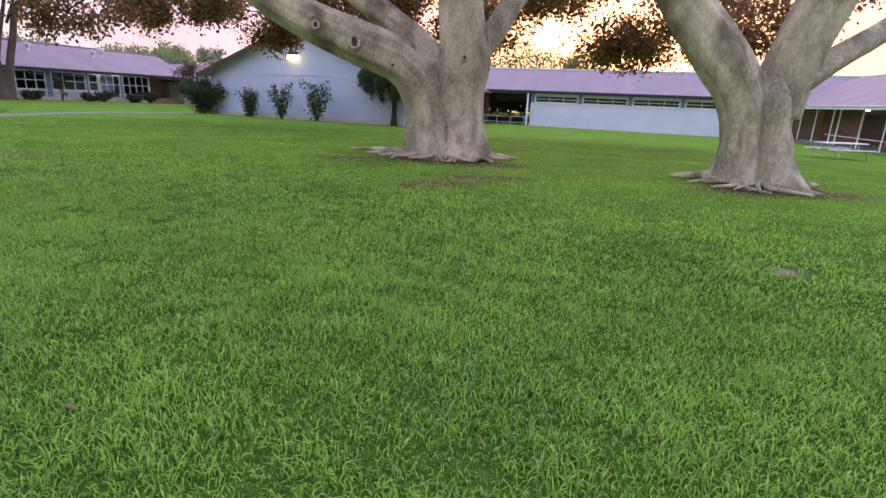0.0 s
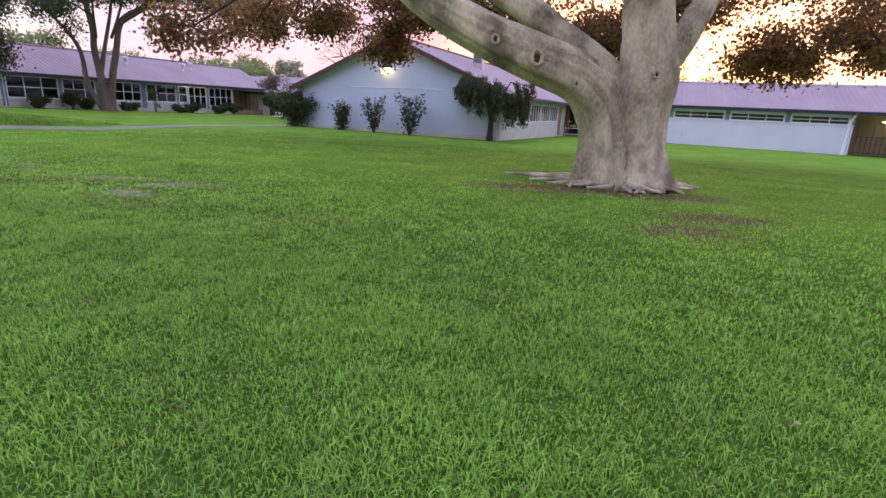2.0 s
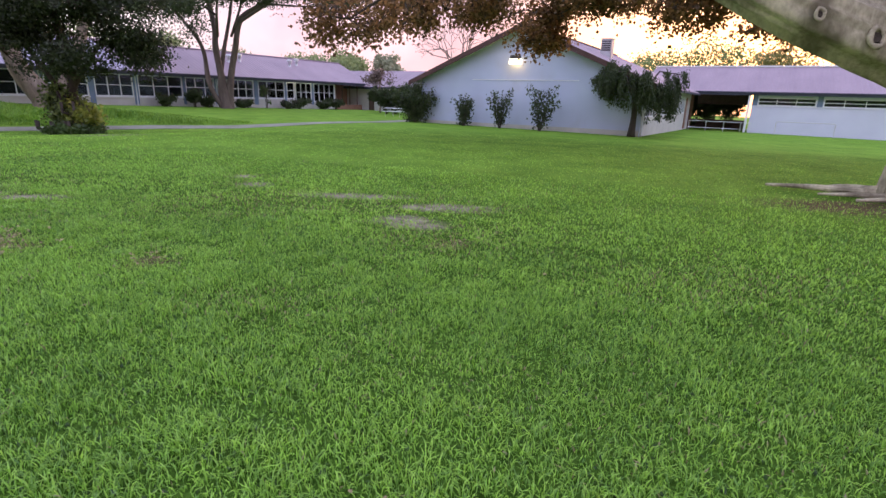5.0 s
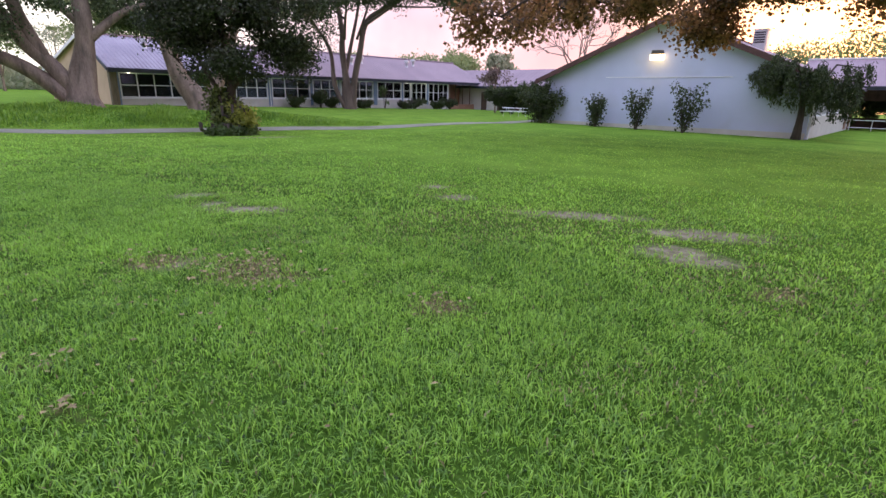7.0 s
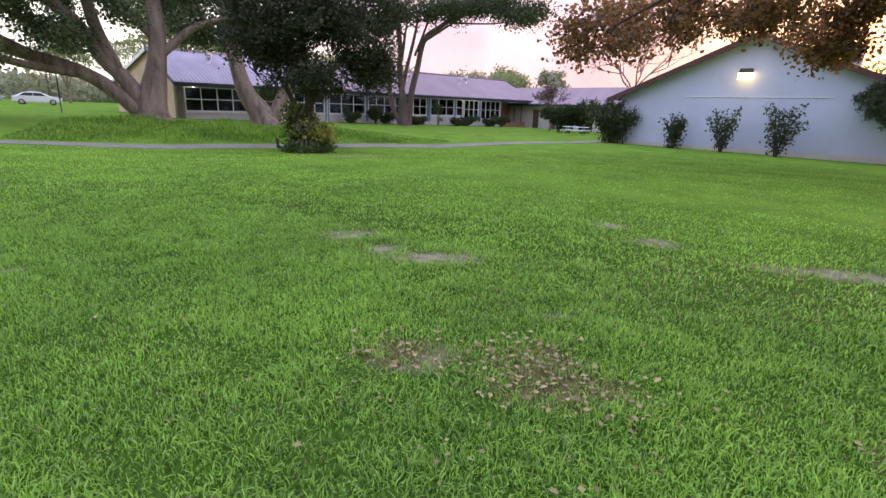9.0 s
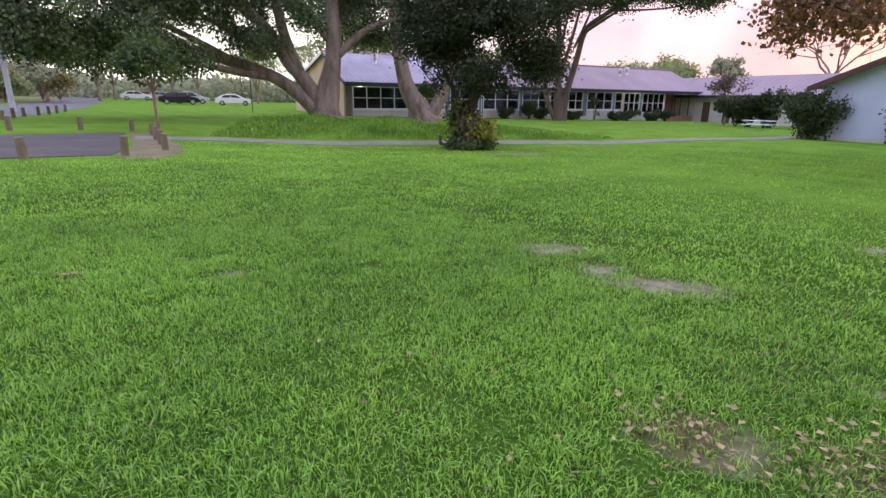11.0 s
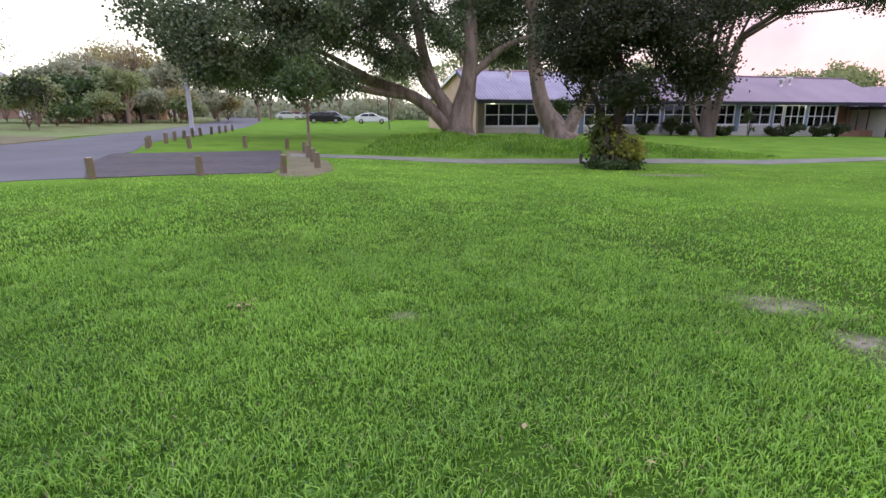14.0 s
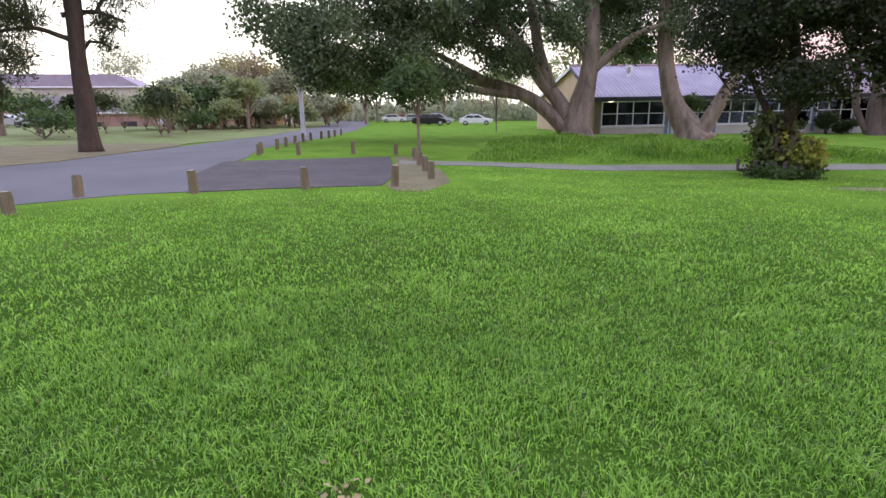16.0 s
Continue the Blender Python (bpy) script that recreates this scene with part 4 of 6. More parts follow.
        part("cowl", rod([(0, 0, 0.5), (0, 0, 0.62), (0, 0, 0.78), (0, 0, 0.84)], [0.24, 0.30, 0.28, 0.08], 10), METAL, k)
    for x in (31.0, 33.6):
        v = t.matrix_basis @ Vector((x, -0.35, 0))
        k = thing("strip_light", v.x, v.y, ze - 0.20, TURN + 90, "lit yellowish strip light under the eave", "lamp", "eave lights")
        part("tube", slab(-0.55, 0.55, -0.06, 0.06, -0.07, -0.005, 0.02), TUBE_GLOW, k)
        part("casing", slab(-0.62, 0.62, -0.09, 0.09, 0.0, 0.05, 0.01), WHITE, k)
    v = t.matrix_basis @ Vector((1.0, -0.35, 0))
    k = thing("eave_lamp", v.x, v.y, ze - 0.22, TURN + 90, "small lit lamp under the eave at the end wall", "lamp")
    part("bulb", slab(-0.12, 0.12, -0.08, 0.08, -0.10, 0.0, 0.03), TUBE_GLOW, k)
    part("base", slab(-0.15, 0.15, -0.10, 0.10, 0.004, 0.05, 0.01), WHITE, k)
    return t


def rear_wing():
    """Wing that closes the court behind the porch, facing the lawn."""
    p = Vector((-46.0, 29.9, 0)) + E2 * 43.5
    t = thing("rear_wing", p.x, p.y, 0, TURN, "low rear wing with purple roof and timber fence", "building")
    part("wall", slab(-8.0, 26, 0.0, 0.24, -2.4, 2.4), CREAM, t)
    part("wall", slab(-8.0, -7.76, 0.24, 8.0, -2.4, 2.4), CREAM, t)
    part("wall", slab(25.76, 26, 0.24, 8.0, -2.4, 2.4), CREAM, t)
    part("roof", corrugated(-8.5, 26.5, -0.8, 2.35, 4.2, 4.55, 0.6, 0.02), ROOF, t)
    part("roof", corrugated(-8.5, 26.5, 9.2, 2.35, 4.2, 4.55, 0.6, 0.02), ROOF, t)
    gutter(t, -8.5, 26.5, -0.82, 2.35)
    for i in range(4):
        part("door", slab(1.2 + i * 2.6, 2.1 + i * 2.6, -0.06, -0.004, -1.5, 1.6, 0.01), DARKWOOD, t)
    return t


def white_hall():
    """Pale hall with a clerestory strip, a covered breezeway at its near end."""
    o = Vector((10.3, 57.6, 0))
    t = thing("white_hall", o.x, o.y, 0, TURN, "long pale blue-white hall with high strip windows", "building")
    L, D, base, eave, top = 20.0, 11.0, -2.2, 2.7, 5.0
    bays = [(0.45 + i * 4.92, 0.45 + i * 4.92 + 4.4) for i in range(4)]
    pierced_wall("wall", 0, L, 0, 0.24, base, eave, [(a, b, 1.42, 2.1) for a, b in bays], RENDER_WHITE, t, "plain pale blue-white painted wall")
    for a, b in bays:
        window_unit(t, a, b, 1.42, 2.1, 0.0, 3, 2, bar=0.07)
        part("sill", slab(a - 0.05, b + 0.05, -0.06, -0.002, 1.34, 1.40, 0.01), WHITE, t)
    for x in [bays[0][0] - 0.24] + [b + 0.26 for a, b in bays]:
        part("pier", slab(x - 0.2, x + 0.2, -0.03, -0.002, 1.42, eave - 0.02, 0.01), PIER, t)
    for x0, x1 in ((0, 0.24), (L - 0.24, L)):
        part("wall", slab(x0, x1, 0.24, D, base, eave), RENDER_WHITE, t)
    part("wall", slab(0.24, L - 0.24, D - 0.24, D, base, eave), RENDER_WHITE, t)
    # added back plane, coloured dark for the dim room
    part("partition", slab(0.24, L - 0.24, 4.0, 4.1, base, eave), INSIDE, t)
    ye, ze = -0.6, eave - 0.12
    part("roof", corrugated(-9.6, L + 16, ye, ze, D / 2, top, 0.45, 0.025), ROOF, t, "purple-grey roof sheet with fine ribs")
    part("roof", corrugated(-9.6, L + 16, D + 1.0, ze, D / 2, top, 0.6, 0.02), ROOF, t)
    part("ridge_cap", rod([(-9.6, D / 2, top + 0.05), (L + 16, D / 2, top + 0.05)], [0.12, 0.12], 8), SOFFIT, t)
    gutter(t, -9.6, L + 16, ye - 0.02, ze)
    part("soffit", slab(-9.5, L + 15.9, ye + 0.08, -0.04, ze - 0.16, ze - 0.12), SOFFIT, t)
    part("porch_post", slab(-0.35, -0.17, ye + 0.08, ye + 0.26, base, ze - 0.16, 0.015), WHITE, t, "white post at the breezeway")
    part("downpipe", rod([(L - 0.1, ye + 0.05, ze - 0.1), (L - 0.3, -0.09, ze - 0.9), (L - 0.45, -0.09, base)], [0.11, 0.11, 0.11], 8), WHITE, t, "thick white slanting downpipe")
    # breezeway: low rail, brick end and greenery beyond
    part("breezeway_wall", slab(-8.6, -5.2, 3.0, 3.2, base, eave), BRICK, t, "red-brown brick wall in the shade")
    # added dark sheet that stands for the shade in the breezeway
    part("breezeway_shade_sheet", slab(-8.6, -0.3, 9.0, 9.15, base, -0.2), DARKWOOD, t, "dark sheet added for the shade behind the breezeway")
    part("breezeway_beam", slab(-5.2, -0.4, 7.2, 7.4, 1.4, eave), DARKWOOD, t)
    for x in (-5.0, -3.5, -2.0, -0.6):
        part("rail_post", rod([(x, -0.2, base), (x, -0.2, -0.1)], [0.035, 0.035], 6), WHITE, t)
    for z in (-0.15, -0.75):
        part("rail", rod([(-5.1, -0.2, z), (0.2, -0.2, z)], [0.03, 0.03], 6), WHITE, t)
    # gate and dark court past the far end
    part("court_wall", slab(L + 0.2, L + 15, 4.5, 4.7, base, eave), TAN, t)
    for i in range(12):
        part("gate_bar", rod([(L + 0.5 + i * 0.38, 0.4, base), (L + 0.5 + i * 0.38, 0.4, 0.55 + (0.9 if i % 3 == 0 else 0))], [0.022, 0.022], 6), DARKMETAL, t)
    for z in (-0.95, 0.45):
        part("gate_rail", rod([(L + 0.4, 0.4, z), (L + 5.0, 0.4, z)], [0.025, 0.025], 6), DARKMETAL, t)
    part("court_lamp", slab(L + 3.0, L + 4.0, 3.2, 3.4, 1.75, 1.83, 0.01), TUBE_GLOW, t)
    return t


def veranda_wing():
    """Wing on the right that comes towards the lawn with a posted veranda."""
    t = thing("veranda_wing", 34.2, 51.2, 0, TURN - 90, "low wing with posted veranda and purple roof", "building")
    L, base, eave = 36.0, -1.9, 2.3
    part("wall", slab(0, L, 2.6, 2.8, base, eave), BRICK, t, "shaded brown brick wall")
    part("panel", slab(15.5, 21.0, 2.55, 2.595, -0.9, 1.6, 0.01), TAN, t, "pale tan panel on the veranda wall")
    part("panel", slab(8.5, 12.5, 2.55, 2.595, -0.7, 1.5, 0.01), DARKWOOD, t)
    part("floor_slab", slab(0, L, -0.2, 2.6, base, -0.85, 0.02), CONCRETE, t)
    part("roof", corrugated(-2, L, -0.7, eave - 0.25, 5.6, 4.9, 0.45, 0.02), ROOF, t, "faded purple roof sheet")
    part("roof", corrugated(-2, L, 12.0, eave - 0.25, 5.6, 4.9, 0.6, 0.02), ROOF, t)
    part("end_wall", prism([(2.8, base), (11.0, base), (11.0, eave), (5.6, 4.6), (2.8, eave + 0.4)], L - 0.2, L, "x"), CREAM, t)
    part("ceiling", slab(-2, L, -0.5, 2.6, eave - 0.45, eave - 0.40), SOFFIT, t)
    gutter(t, -2, L, -0.72, eave - 0.25, WHITE)
    for x in (3.0, 6.5, 10.0, 11.2, 15.0, 18.4, 22.0, 26.0, 30.0):
        part("veranda_post", rod([(x, -0.1, base), (x, -0.1, eave - 0.42)], [0.055, 0.055], 8), WHITE, t)
    part("rail", rod([(9.0, -0.1, -0.15), (22.0, -0.1, -0.15)], [0.03, 0.03], 6), WHITE, t)
    v = t.matrix_basis @ Vector((11.8, 1.3, 0))
    k = thing("veranda_lamp", v.x, v.y, eave - 0.50, TURN - 90, "small lit lamp under the veranda ceiling", "lamp")
    part("bulb", slab(-0.3, 0.3, -0.1, 0.1, -0.08, 0.0, 0.03), TUBE_GLOW, k)
    part("base", slab(-0.34, 0.34, -0.13, 0.13, 0.004, 0.05, 0.01), WHITE, k)
    return t


gable_hall()
classroom_block()
rear_wing()
white_hall()
veranda_wing()


# ---- trees near the walk ----
def nearer(limbs, k):
    """Draws limbs laid out further off in towards the walk's start, smaller in proportion."""
    return [[(1.35 + (x - 1.35) * k, 0.16 + (y - 0.16) * k, 1.28 + (z - 1.28) * k, r * k) for x, y, z, r in pts] for pts in limbs]


def roots(x, y, spread, seed):
    """Surface roots that run out from the foot and sink into the lawn: bearing, length, thickness."""
    rng = np.random.default_rng(seed)
    out = []
    for bearing, length, r in spread:
        length *= rng.uniform(0.95, 1.2)
        c, s = math.cos(radians(bearing)), math.sin(radians(bearing))
        pts = []
        bow = rng.normal(0, 0.22)
        for k, (f, h, q) in enumerate(((0.16, 0.44, 1.5), (0.30, 0.14, 1.25), (0.42, 0.01, 0.9), (0.56, -0.04, 0.62), (0.76, -0.05, 0.42), (1.0, -0.12, 0.2))):
            w = rng.normal(0, 0.05) * k + bow * f * f * length
            px, py = x + c * length * f - s * w, y + s * length * f + c * w
            pts.append((px, py, gz(px, py) + h * 0.8, r * q))
        out.append(pts)
    return out


def fig_one():
    g = gz(1.5, 16.2)
    limbs = [[(1.75, 16.3, g - 0.15, 0.90), (1.7, 16.3, g + 0.5, 0.84), (1.65, 16.3, 1.0, 0.82), (1.65, 16.3, 1.7, 0.82), (1.8, 16.35, 2.4, 0.76), (1.68, 16.4, 3.2, 0.68), (1.6, 16.5, 4.4, 0.60), (1.55, 16.7, 6.2, 0.48), (1.5, 17, 8.5, 0.3)],
             [(0.85, 16.1, g - 0.1, 0.75), (0.85, 16.05, 0.7, 0.66), (0.60, 15.95, 1.55, 0.64), (-0.05, 15.7, 2.25, 0.60), (-1.15, 15.4, 2.68, 0.56), (-2.4, 15.3, 3.18, 0.50), (-3.7, 15.4, 3.85, 0.44), (-5.3, 16.2, 4.9, 0.36), (-7.4, 19.5, 6.2, 0.26), (-9.8, 23.5, 6.3, 0.15)],
             [(1.2, 16.7, 2.0, 0.50), (0.55, 17.2, 2.75, 0.46), (-0.4, 17.6, 3.5, 0.42), (-1.6, 18.0, 4.4, 0.36), (-3.6, 20.5, 5.6, 0.26), (-5.5, 24.5, 6.2, 0.14)],
             [(1.9, 16.7, 2.3, 0.42), (2.7, 17.1, 3.3, 0.40), (3.4, 17.8, 4.4, 0.34), (4.6, 20.0, 5.6, 0.25), (6.5, 23.0, 6.0, 0.14)]]
    # the two z 9.0 lobes over the walk are unseen, added to shade the lawn
    blobs = [(-9.6, 24.6, 4.9, 1.8, 1.6, 0.8, 90), (-12.0, 24.0, 4.5, 1.6, 1.6, 0.75, 80), (-5.6, 25.8, 5.0, 1.6, 1.6, 0.8, 80), (0.5, 8.5, 9.0, 5.0, 4.0, 1.2, 240), (-4.0, 10.0, 9.0, 4.5, 4.0, 1.2, 170), (-7.4, 27.3, 4.15, 1.3, 1.2, 0.95, 110), (-8.3, 29.0, 5.2, 1.8, 1.6, 0.9, 80), (-6.6, 27.5, 5.5, 2.0, 2.0, 1.0, 90), (-11.0, 26.0, 4.9, 2.0, 1.6, 0.9, 100), (-13.6, 22.0, 4.0, 1.7, 1.7, 0.8, 80), (-13.2, 26.5, 4.8, 1.8, 1.6, 0.9, 80),
             (-4.2, 27.0, 5.6, 2.2, 2.0, 1.0, 90), (-1.5, 26.0, 5.2, 2.0, 2.0, 1.2, 110), (1.0, 25.5, 4.8, 2.2, 1.6, 1.2, 120), (3.2, 24.5, 4.5, 1.6, 1.6, 1.1, 100), (4.4, 25.0, 5.6, 2.0, 2.0, 1.0, 70),
             (-9.5, 23.0, 6.4, 3.0, 3.0, 1.0, 110), (-4.0, 22.0, 6.8, 4.0, 4.0, 1.3, 170), (2.0, 20.0, 8.2, 5.0, 5.0, 1.8, 240), (-3.0, 14.5, 8.6, 4.5, 4.0, 1.4, 150), (4.0, 13.0, 8.8, 4.0, 3.5, 1.4, 130)]
    limbs += roots(1.5, 16.25, ((184, 2.7, 0.15), (193, 2.3, 0.14), (203, 2.3, 0.13), (214, 2.0, 0.14), (226, 1.8, 0.13), (237, 1.7, 0.14), (249, 1.65, 0.12), (258, 1.6, 0.14), (269, 1.55, 0.12), (281, 1.6, 0.14), (292, 1.5, 0.12), (303, 1.6, 0.13), (316, 1.5, 0.13), (330, 1.6, 0.14), (160, 2.4, 0.2), (20, 1.8, 0.2)), 5)
    limbs = nearer(limbs, 0.885)
    tree("fig_tree", 1.48, 14.36, limbs, blobs, BARK, LEAF, 0.15, 54, "huge pale-barked fig tree with spreading limbs", spread=0.32, gap=-0.08, flare=0.5, seed=21, sides=44, rough=0.10, flute=0.26)


def knot(x, y, z, r):
    """A healed branch scar: a swollen ring round a dark hollow, on the limb's face."""
    k = tagged(new("branch_scar"), "healed branch scar on the fig's limb", "bark scar", "branch scars")
    k.matrix_basis = pose(x, y, z, 78, 0, 12)
    ring = [(r * math.cos(a) * 0.85, r * math.sin(a) * 1.15, 0.01 * math.sin(3 * a)) for a in (2 * math.pi * i / 14 for i in range(15))]
    part("rim", rod(ring, [r * (0.34 + 0.06 * math.sin(i * 2.0)) for i in range(15)], 7), BARK, k)
    part("hollow", rod([(0, 0, -0.06), (0, 0, 0.0)], [r * 0.8, r * 0.6], 12), BARK_DARK, k, "dark hollow")
    return k


def fig_two():
    g = gz(9.2, 13.2)
    limbs = [[(9.15, 13.2, g - 0.15, 0.92), (9.1, 13.2, g + 0.5, 0.86), (9.0, 13.2, 0.9, 0.80), (8.97, 13.2, 1.5, 0.74), (8.95, 13.2, 1.95, 0.52), (8.95, 13.2, 2.25, 0.16)],
             [(8.65, 13.15, g - 0.1, 0.62), (8.6, 13.1, 0.7, 0.54), (8.35, 13.1, 1.7, 0.58), (7.75, 13.2, 2.6, 0.60), (7.05, 13.4, 3.5, 0.55), (6.1, 13.8, 4.8, 0.45), (4.9, 15.0, 6.5, 0.3)],
             [(9.3, 13.2, 1.2, 0.56), (9.35, 13.15, 2.1, 0.62), (9.6, 13.1, 3.1, 0.58), (9.95, 13.0, 4.2, 0.52), (10.4, 13.0, 6.2, 0.4), (10.8, 13.4, 8.5, 0.25)],
             [(9.7, 13.1, 2.0, 0.30), (10.4, 13.2, 2.55, 0.29), (11.4, 13.5, 3.1, 0.26), (13.5, 14.5, 4.2, 0.22), (16.0, 17.0, 5.2, 0.13)]]
    # the z 9.2 lobe is unseen, added to shade the lawn by the walk
    blobs = [(11.6, 22.6, 4.3, 2.0, 2.0, 1.1, 75), (9.4, 24.4, 3.7, 1.6, 1.4, 0.8, 55), (13.5, 21.5, 4.4, 1.8, 1.8, 1.1, 90), (6.5, 7.0, 9.2, 5.0, 4.0, 1.2, 240), (8.2, 25.0, 4.0, 2.2, 1.6, 1.1, 75), (10.8, 25.5, 4.3, 2.2, 1.8, 1.2, 75), (12.8, 24.5, 4.6, 1.8, 1.8, 1.2, 90), (6.2, 24.0, 5.6, 2.2, 2.0, 0.9, 80), (10.0, 21.0, 6.2, 4.0, 3.5, 1.2, 160),
             (8.5, 14.5, 8.8, 4.5, 4.0, 1.6, 160), (13.8, 18.5, 6.6, 3.0, 3.0, 1.2, 100), (14.5, 27.0, 5.3, 2.0, 2.0, 1.0, 70), (17.0, 22.0, 6.4, 2.5, 2.5, 1.0, 70)]
    limbs += roots(9.1, 13.2, ((192, 1.7, 0.13), (206, 1.6, 0.13), (218, 1.65, 0.12), (229, 1.7, 0.13), (240, 1.75, 0.11), (250, 1.7, 0.13), (261, 1.75, 0.11), (271, 1.7, 0.13), (282, 1.6, 0.12), (294, 1.6, 0.13), (306, 1.5, 0.12), (320, 1.5, 0.13), (338, 1.45, 0.14), (355, 1.4, 0.16), (170, 1.7, 0.2)), 9)
    limbs = nearer(limbs, 0.89)
    tree("fig_tree", 8.3, 11.77, limbs, blobs, BARK, LEAF, 0.15, 54, "huge forked fig tree with pale smooth bark", spread=0.34, gap=-0.02, flare=0.5, seed=22, sides=44, rough=0.12, flute=0.32)


def court_tree():
    limbs = [[(-32.1, 39.1, -0.35, 0.56), (-32.15, 39.15, 0.8, 0.44), (-32.3, 39.05, 2.4, 0.33), (-32.5, 38.95, 4.4, 0.29), (-32.47, 38.96, 5.84, 0.25), (-32.82, 38.74, 8.34, 0.2), (-33.6, 38.2, 11, 0.12)],
             [(-31.95, 39.3, -0.3, 0.42), (-31.85, 39.3, 1.2, 0.34), (-31.65, 39.45, 2.8, 0.31), (-31.3, 39.65, 4.6, 0.28), (-30.92, 39.88, 6.36, 0.25), (-29.9, 40.4, 7.3, 0.2), (-28.45, 41.16, 8.24, 0.17), (-26.87, 41.88, 9.35, 0.12)],
             [(-32.4, 38.9, 0.2, 0.24), (-33.05, 38.59, 1.89, 0.22), (-33.28, 38.44, 4.42, 0.18), (-34.4, 37.6, 6.5, 0.12), (-36, 36.5, 8.2, 0.08)],
             [(-31.5, 39.5, 5.2, 0.12), (-30.3, 39.5, 8.0, 0.10), (-30, 39, 10.5, 0.07)], [(-29.3, 40.7, 7.6, 0.10), (-26.5, 42.0, 7.6, 0.07), (-24, 43, 7.9, 0.04)]]
    blobs = [(-26.1, 40.2, 8.7, 2.0, 2.0, 0.8, 60), (-23.6, 41.6, 8.2, 2.0, 2.0, 0.8, 60), (-30.2, 37.4, 8.2, 2.0, 2.0, 0.8, 60), (-28.2, 38.9, 7.9, 2.0, 2.0, 0.8, 60), (-32.4, 35.6, 7.2, 2.0, 2.0, 0.8, 60), (-28.4, 41.2, 10.0, 2.6, 2.6, 1.1, 80), (-25.5, 42.4, 9.3, 2.6, 2.2, 1.0, 90), (-30.5, 40.2, 10.6, 2.8, 2.6, 1.2, 80), (-34.2, 38.0, 8.2, 2.4, 2.2, 1.2, 70), (-32.6, 38.8, 11.4, 3, 3, 1.2, 90), (-36.0, 36.6, 9.0, 2.4, 2.2, 1.2, 60),
             (-23.6, 43.0, 8.2, 1.8, 1.8, 0.7, 50), (-33.3, 37.2, 5.6, 1.3, 1.3, 1.0, 26), (-29.0, 35.8, 7.6, 1.8, 1.6, 0.7, 80), (-31.4, 34.2, 6.2, 1.6, 1.4, 0.8, 80), (-26.5, 37.5, 8.0, 1.8, 1.6, 0.6, 80), (-23.4, 39.4, 7.6, 1.5, 1.4, 0.6, 70), (-27.5, 43.5, 9.2, 2.0, 2.0, 0.8, 70)]
    limbs = [[(a, b, c, r * 0.80) for a, b, c, r in pts] for pts in limbs]
    limbs += [[(-32.25, 39.0, -0.3, 0.2), (-32.5, 39.1, 1.6, 0.17), (-32.3, 39.5, 4.0, 0.15), (-31.9, 40.2, 7.0, 0.11), (-31.6, 40.6, 10, 0.06)],
              [(-31.0, 39.8, 6.2, 0.12), (-29.2, 39.6, 7.0, 0.09), (-27.0, 39.2, 7.9, 0.05)], [(-30.2, 40.2, 7.1, 0.10), (-28.6, 41.8, 8.8, 0.07), (-27.4, 43.2, 9.8, 0.04)], [(-32.3, 39.0, 5.2, 0.12), (-31.2, 37.6, 6.4, 0.09), (-30.0, 36.2, 7.6, 0.05)], [(-28.4, 41.2, 8.2, 0.08), (-26.2, 41.4, 8.3, 0.05), (-23.8, 41.6, 8.1, 0.03)], [(-32.6, 38.9, 6.8, 0.10), (-33.6, 39.4, 8.6, 0.07), (-34.4, 39.6, 10.2, 0.04)]]
    out = lambda x, y, z: (-10.6 + 1.22 * (x + 10.6), 4.1 + 1.22 * (y - 4.1), 1.46 + 1.22 * (z - 1.46))
    limbs = [[(*out(a, b, c), r * 1.22) for a, b, c, r in pts] for pts in limbs]
    blobs = [(*out(a, b, c), u * 1.22, v * 1.22, w * 1.22, int(n * 1.2)) for a, b, c, u, v, w, n in blobs]
    tree("spreading_tree", -36.8, 46.8, limbs, blobs, BARK_COURT, LEAF_DARK, 0.17, 44, "grey multi-stemmed spreading tree before the classrooms", spread=0.46, gap=-0.04, flare=0.4, seed=23, sides=12, twigs=12)


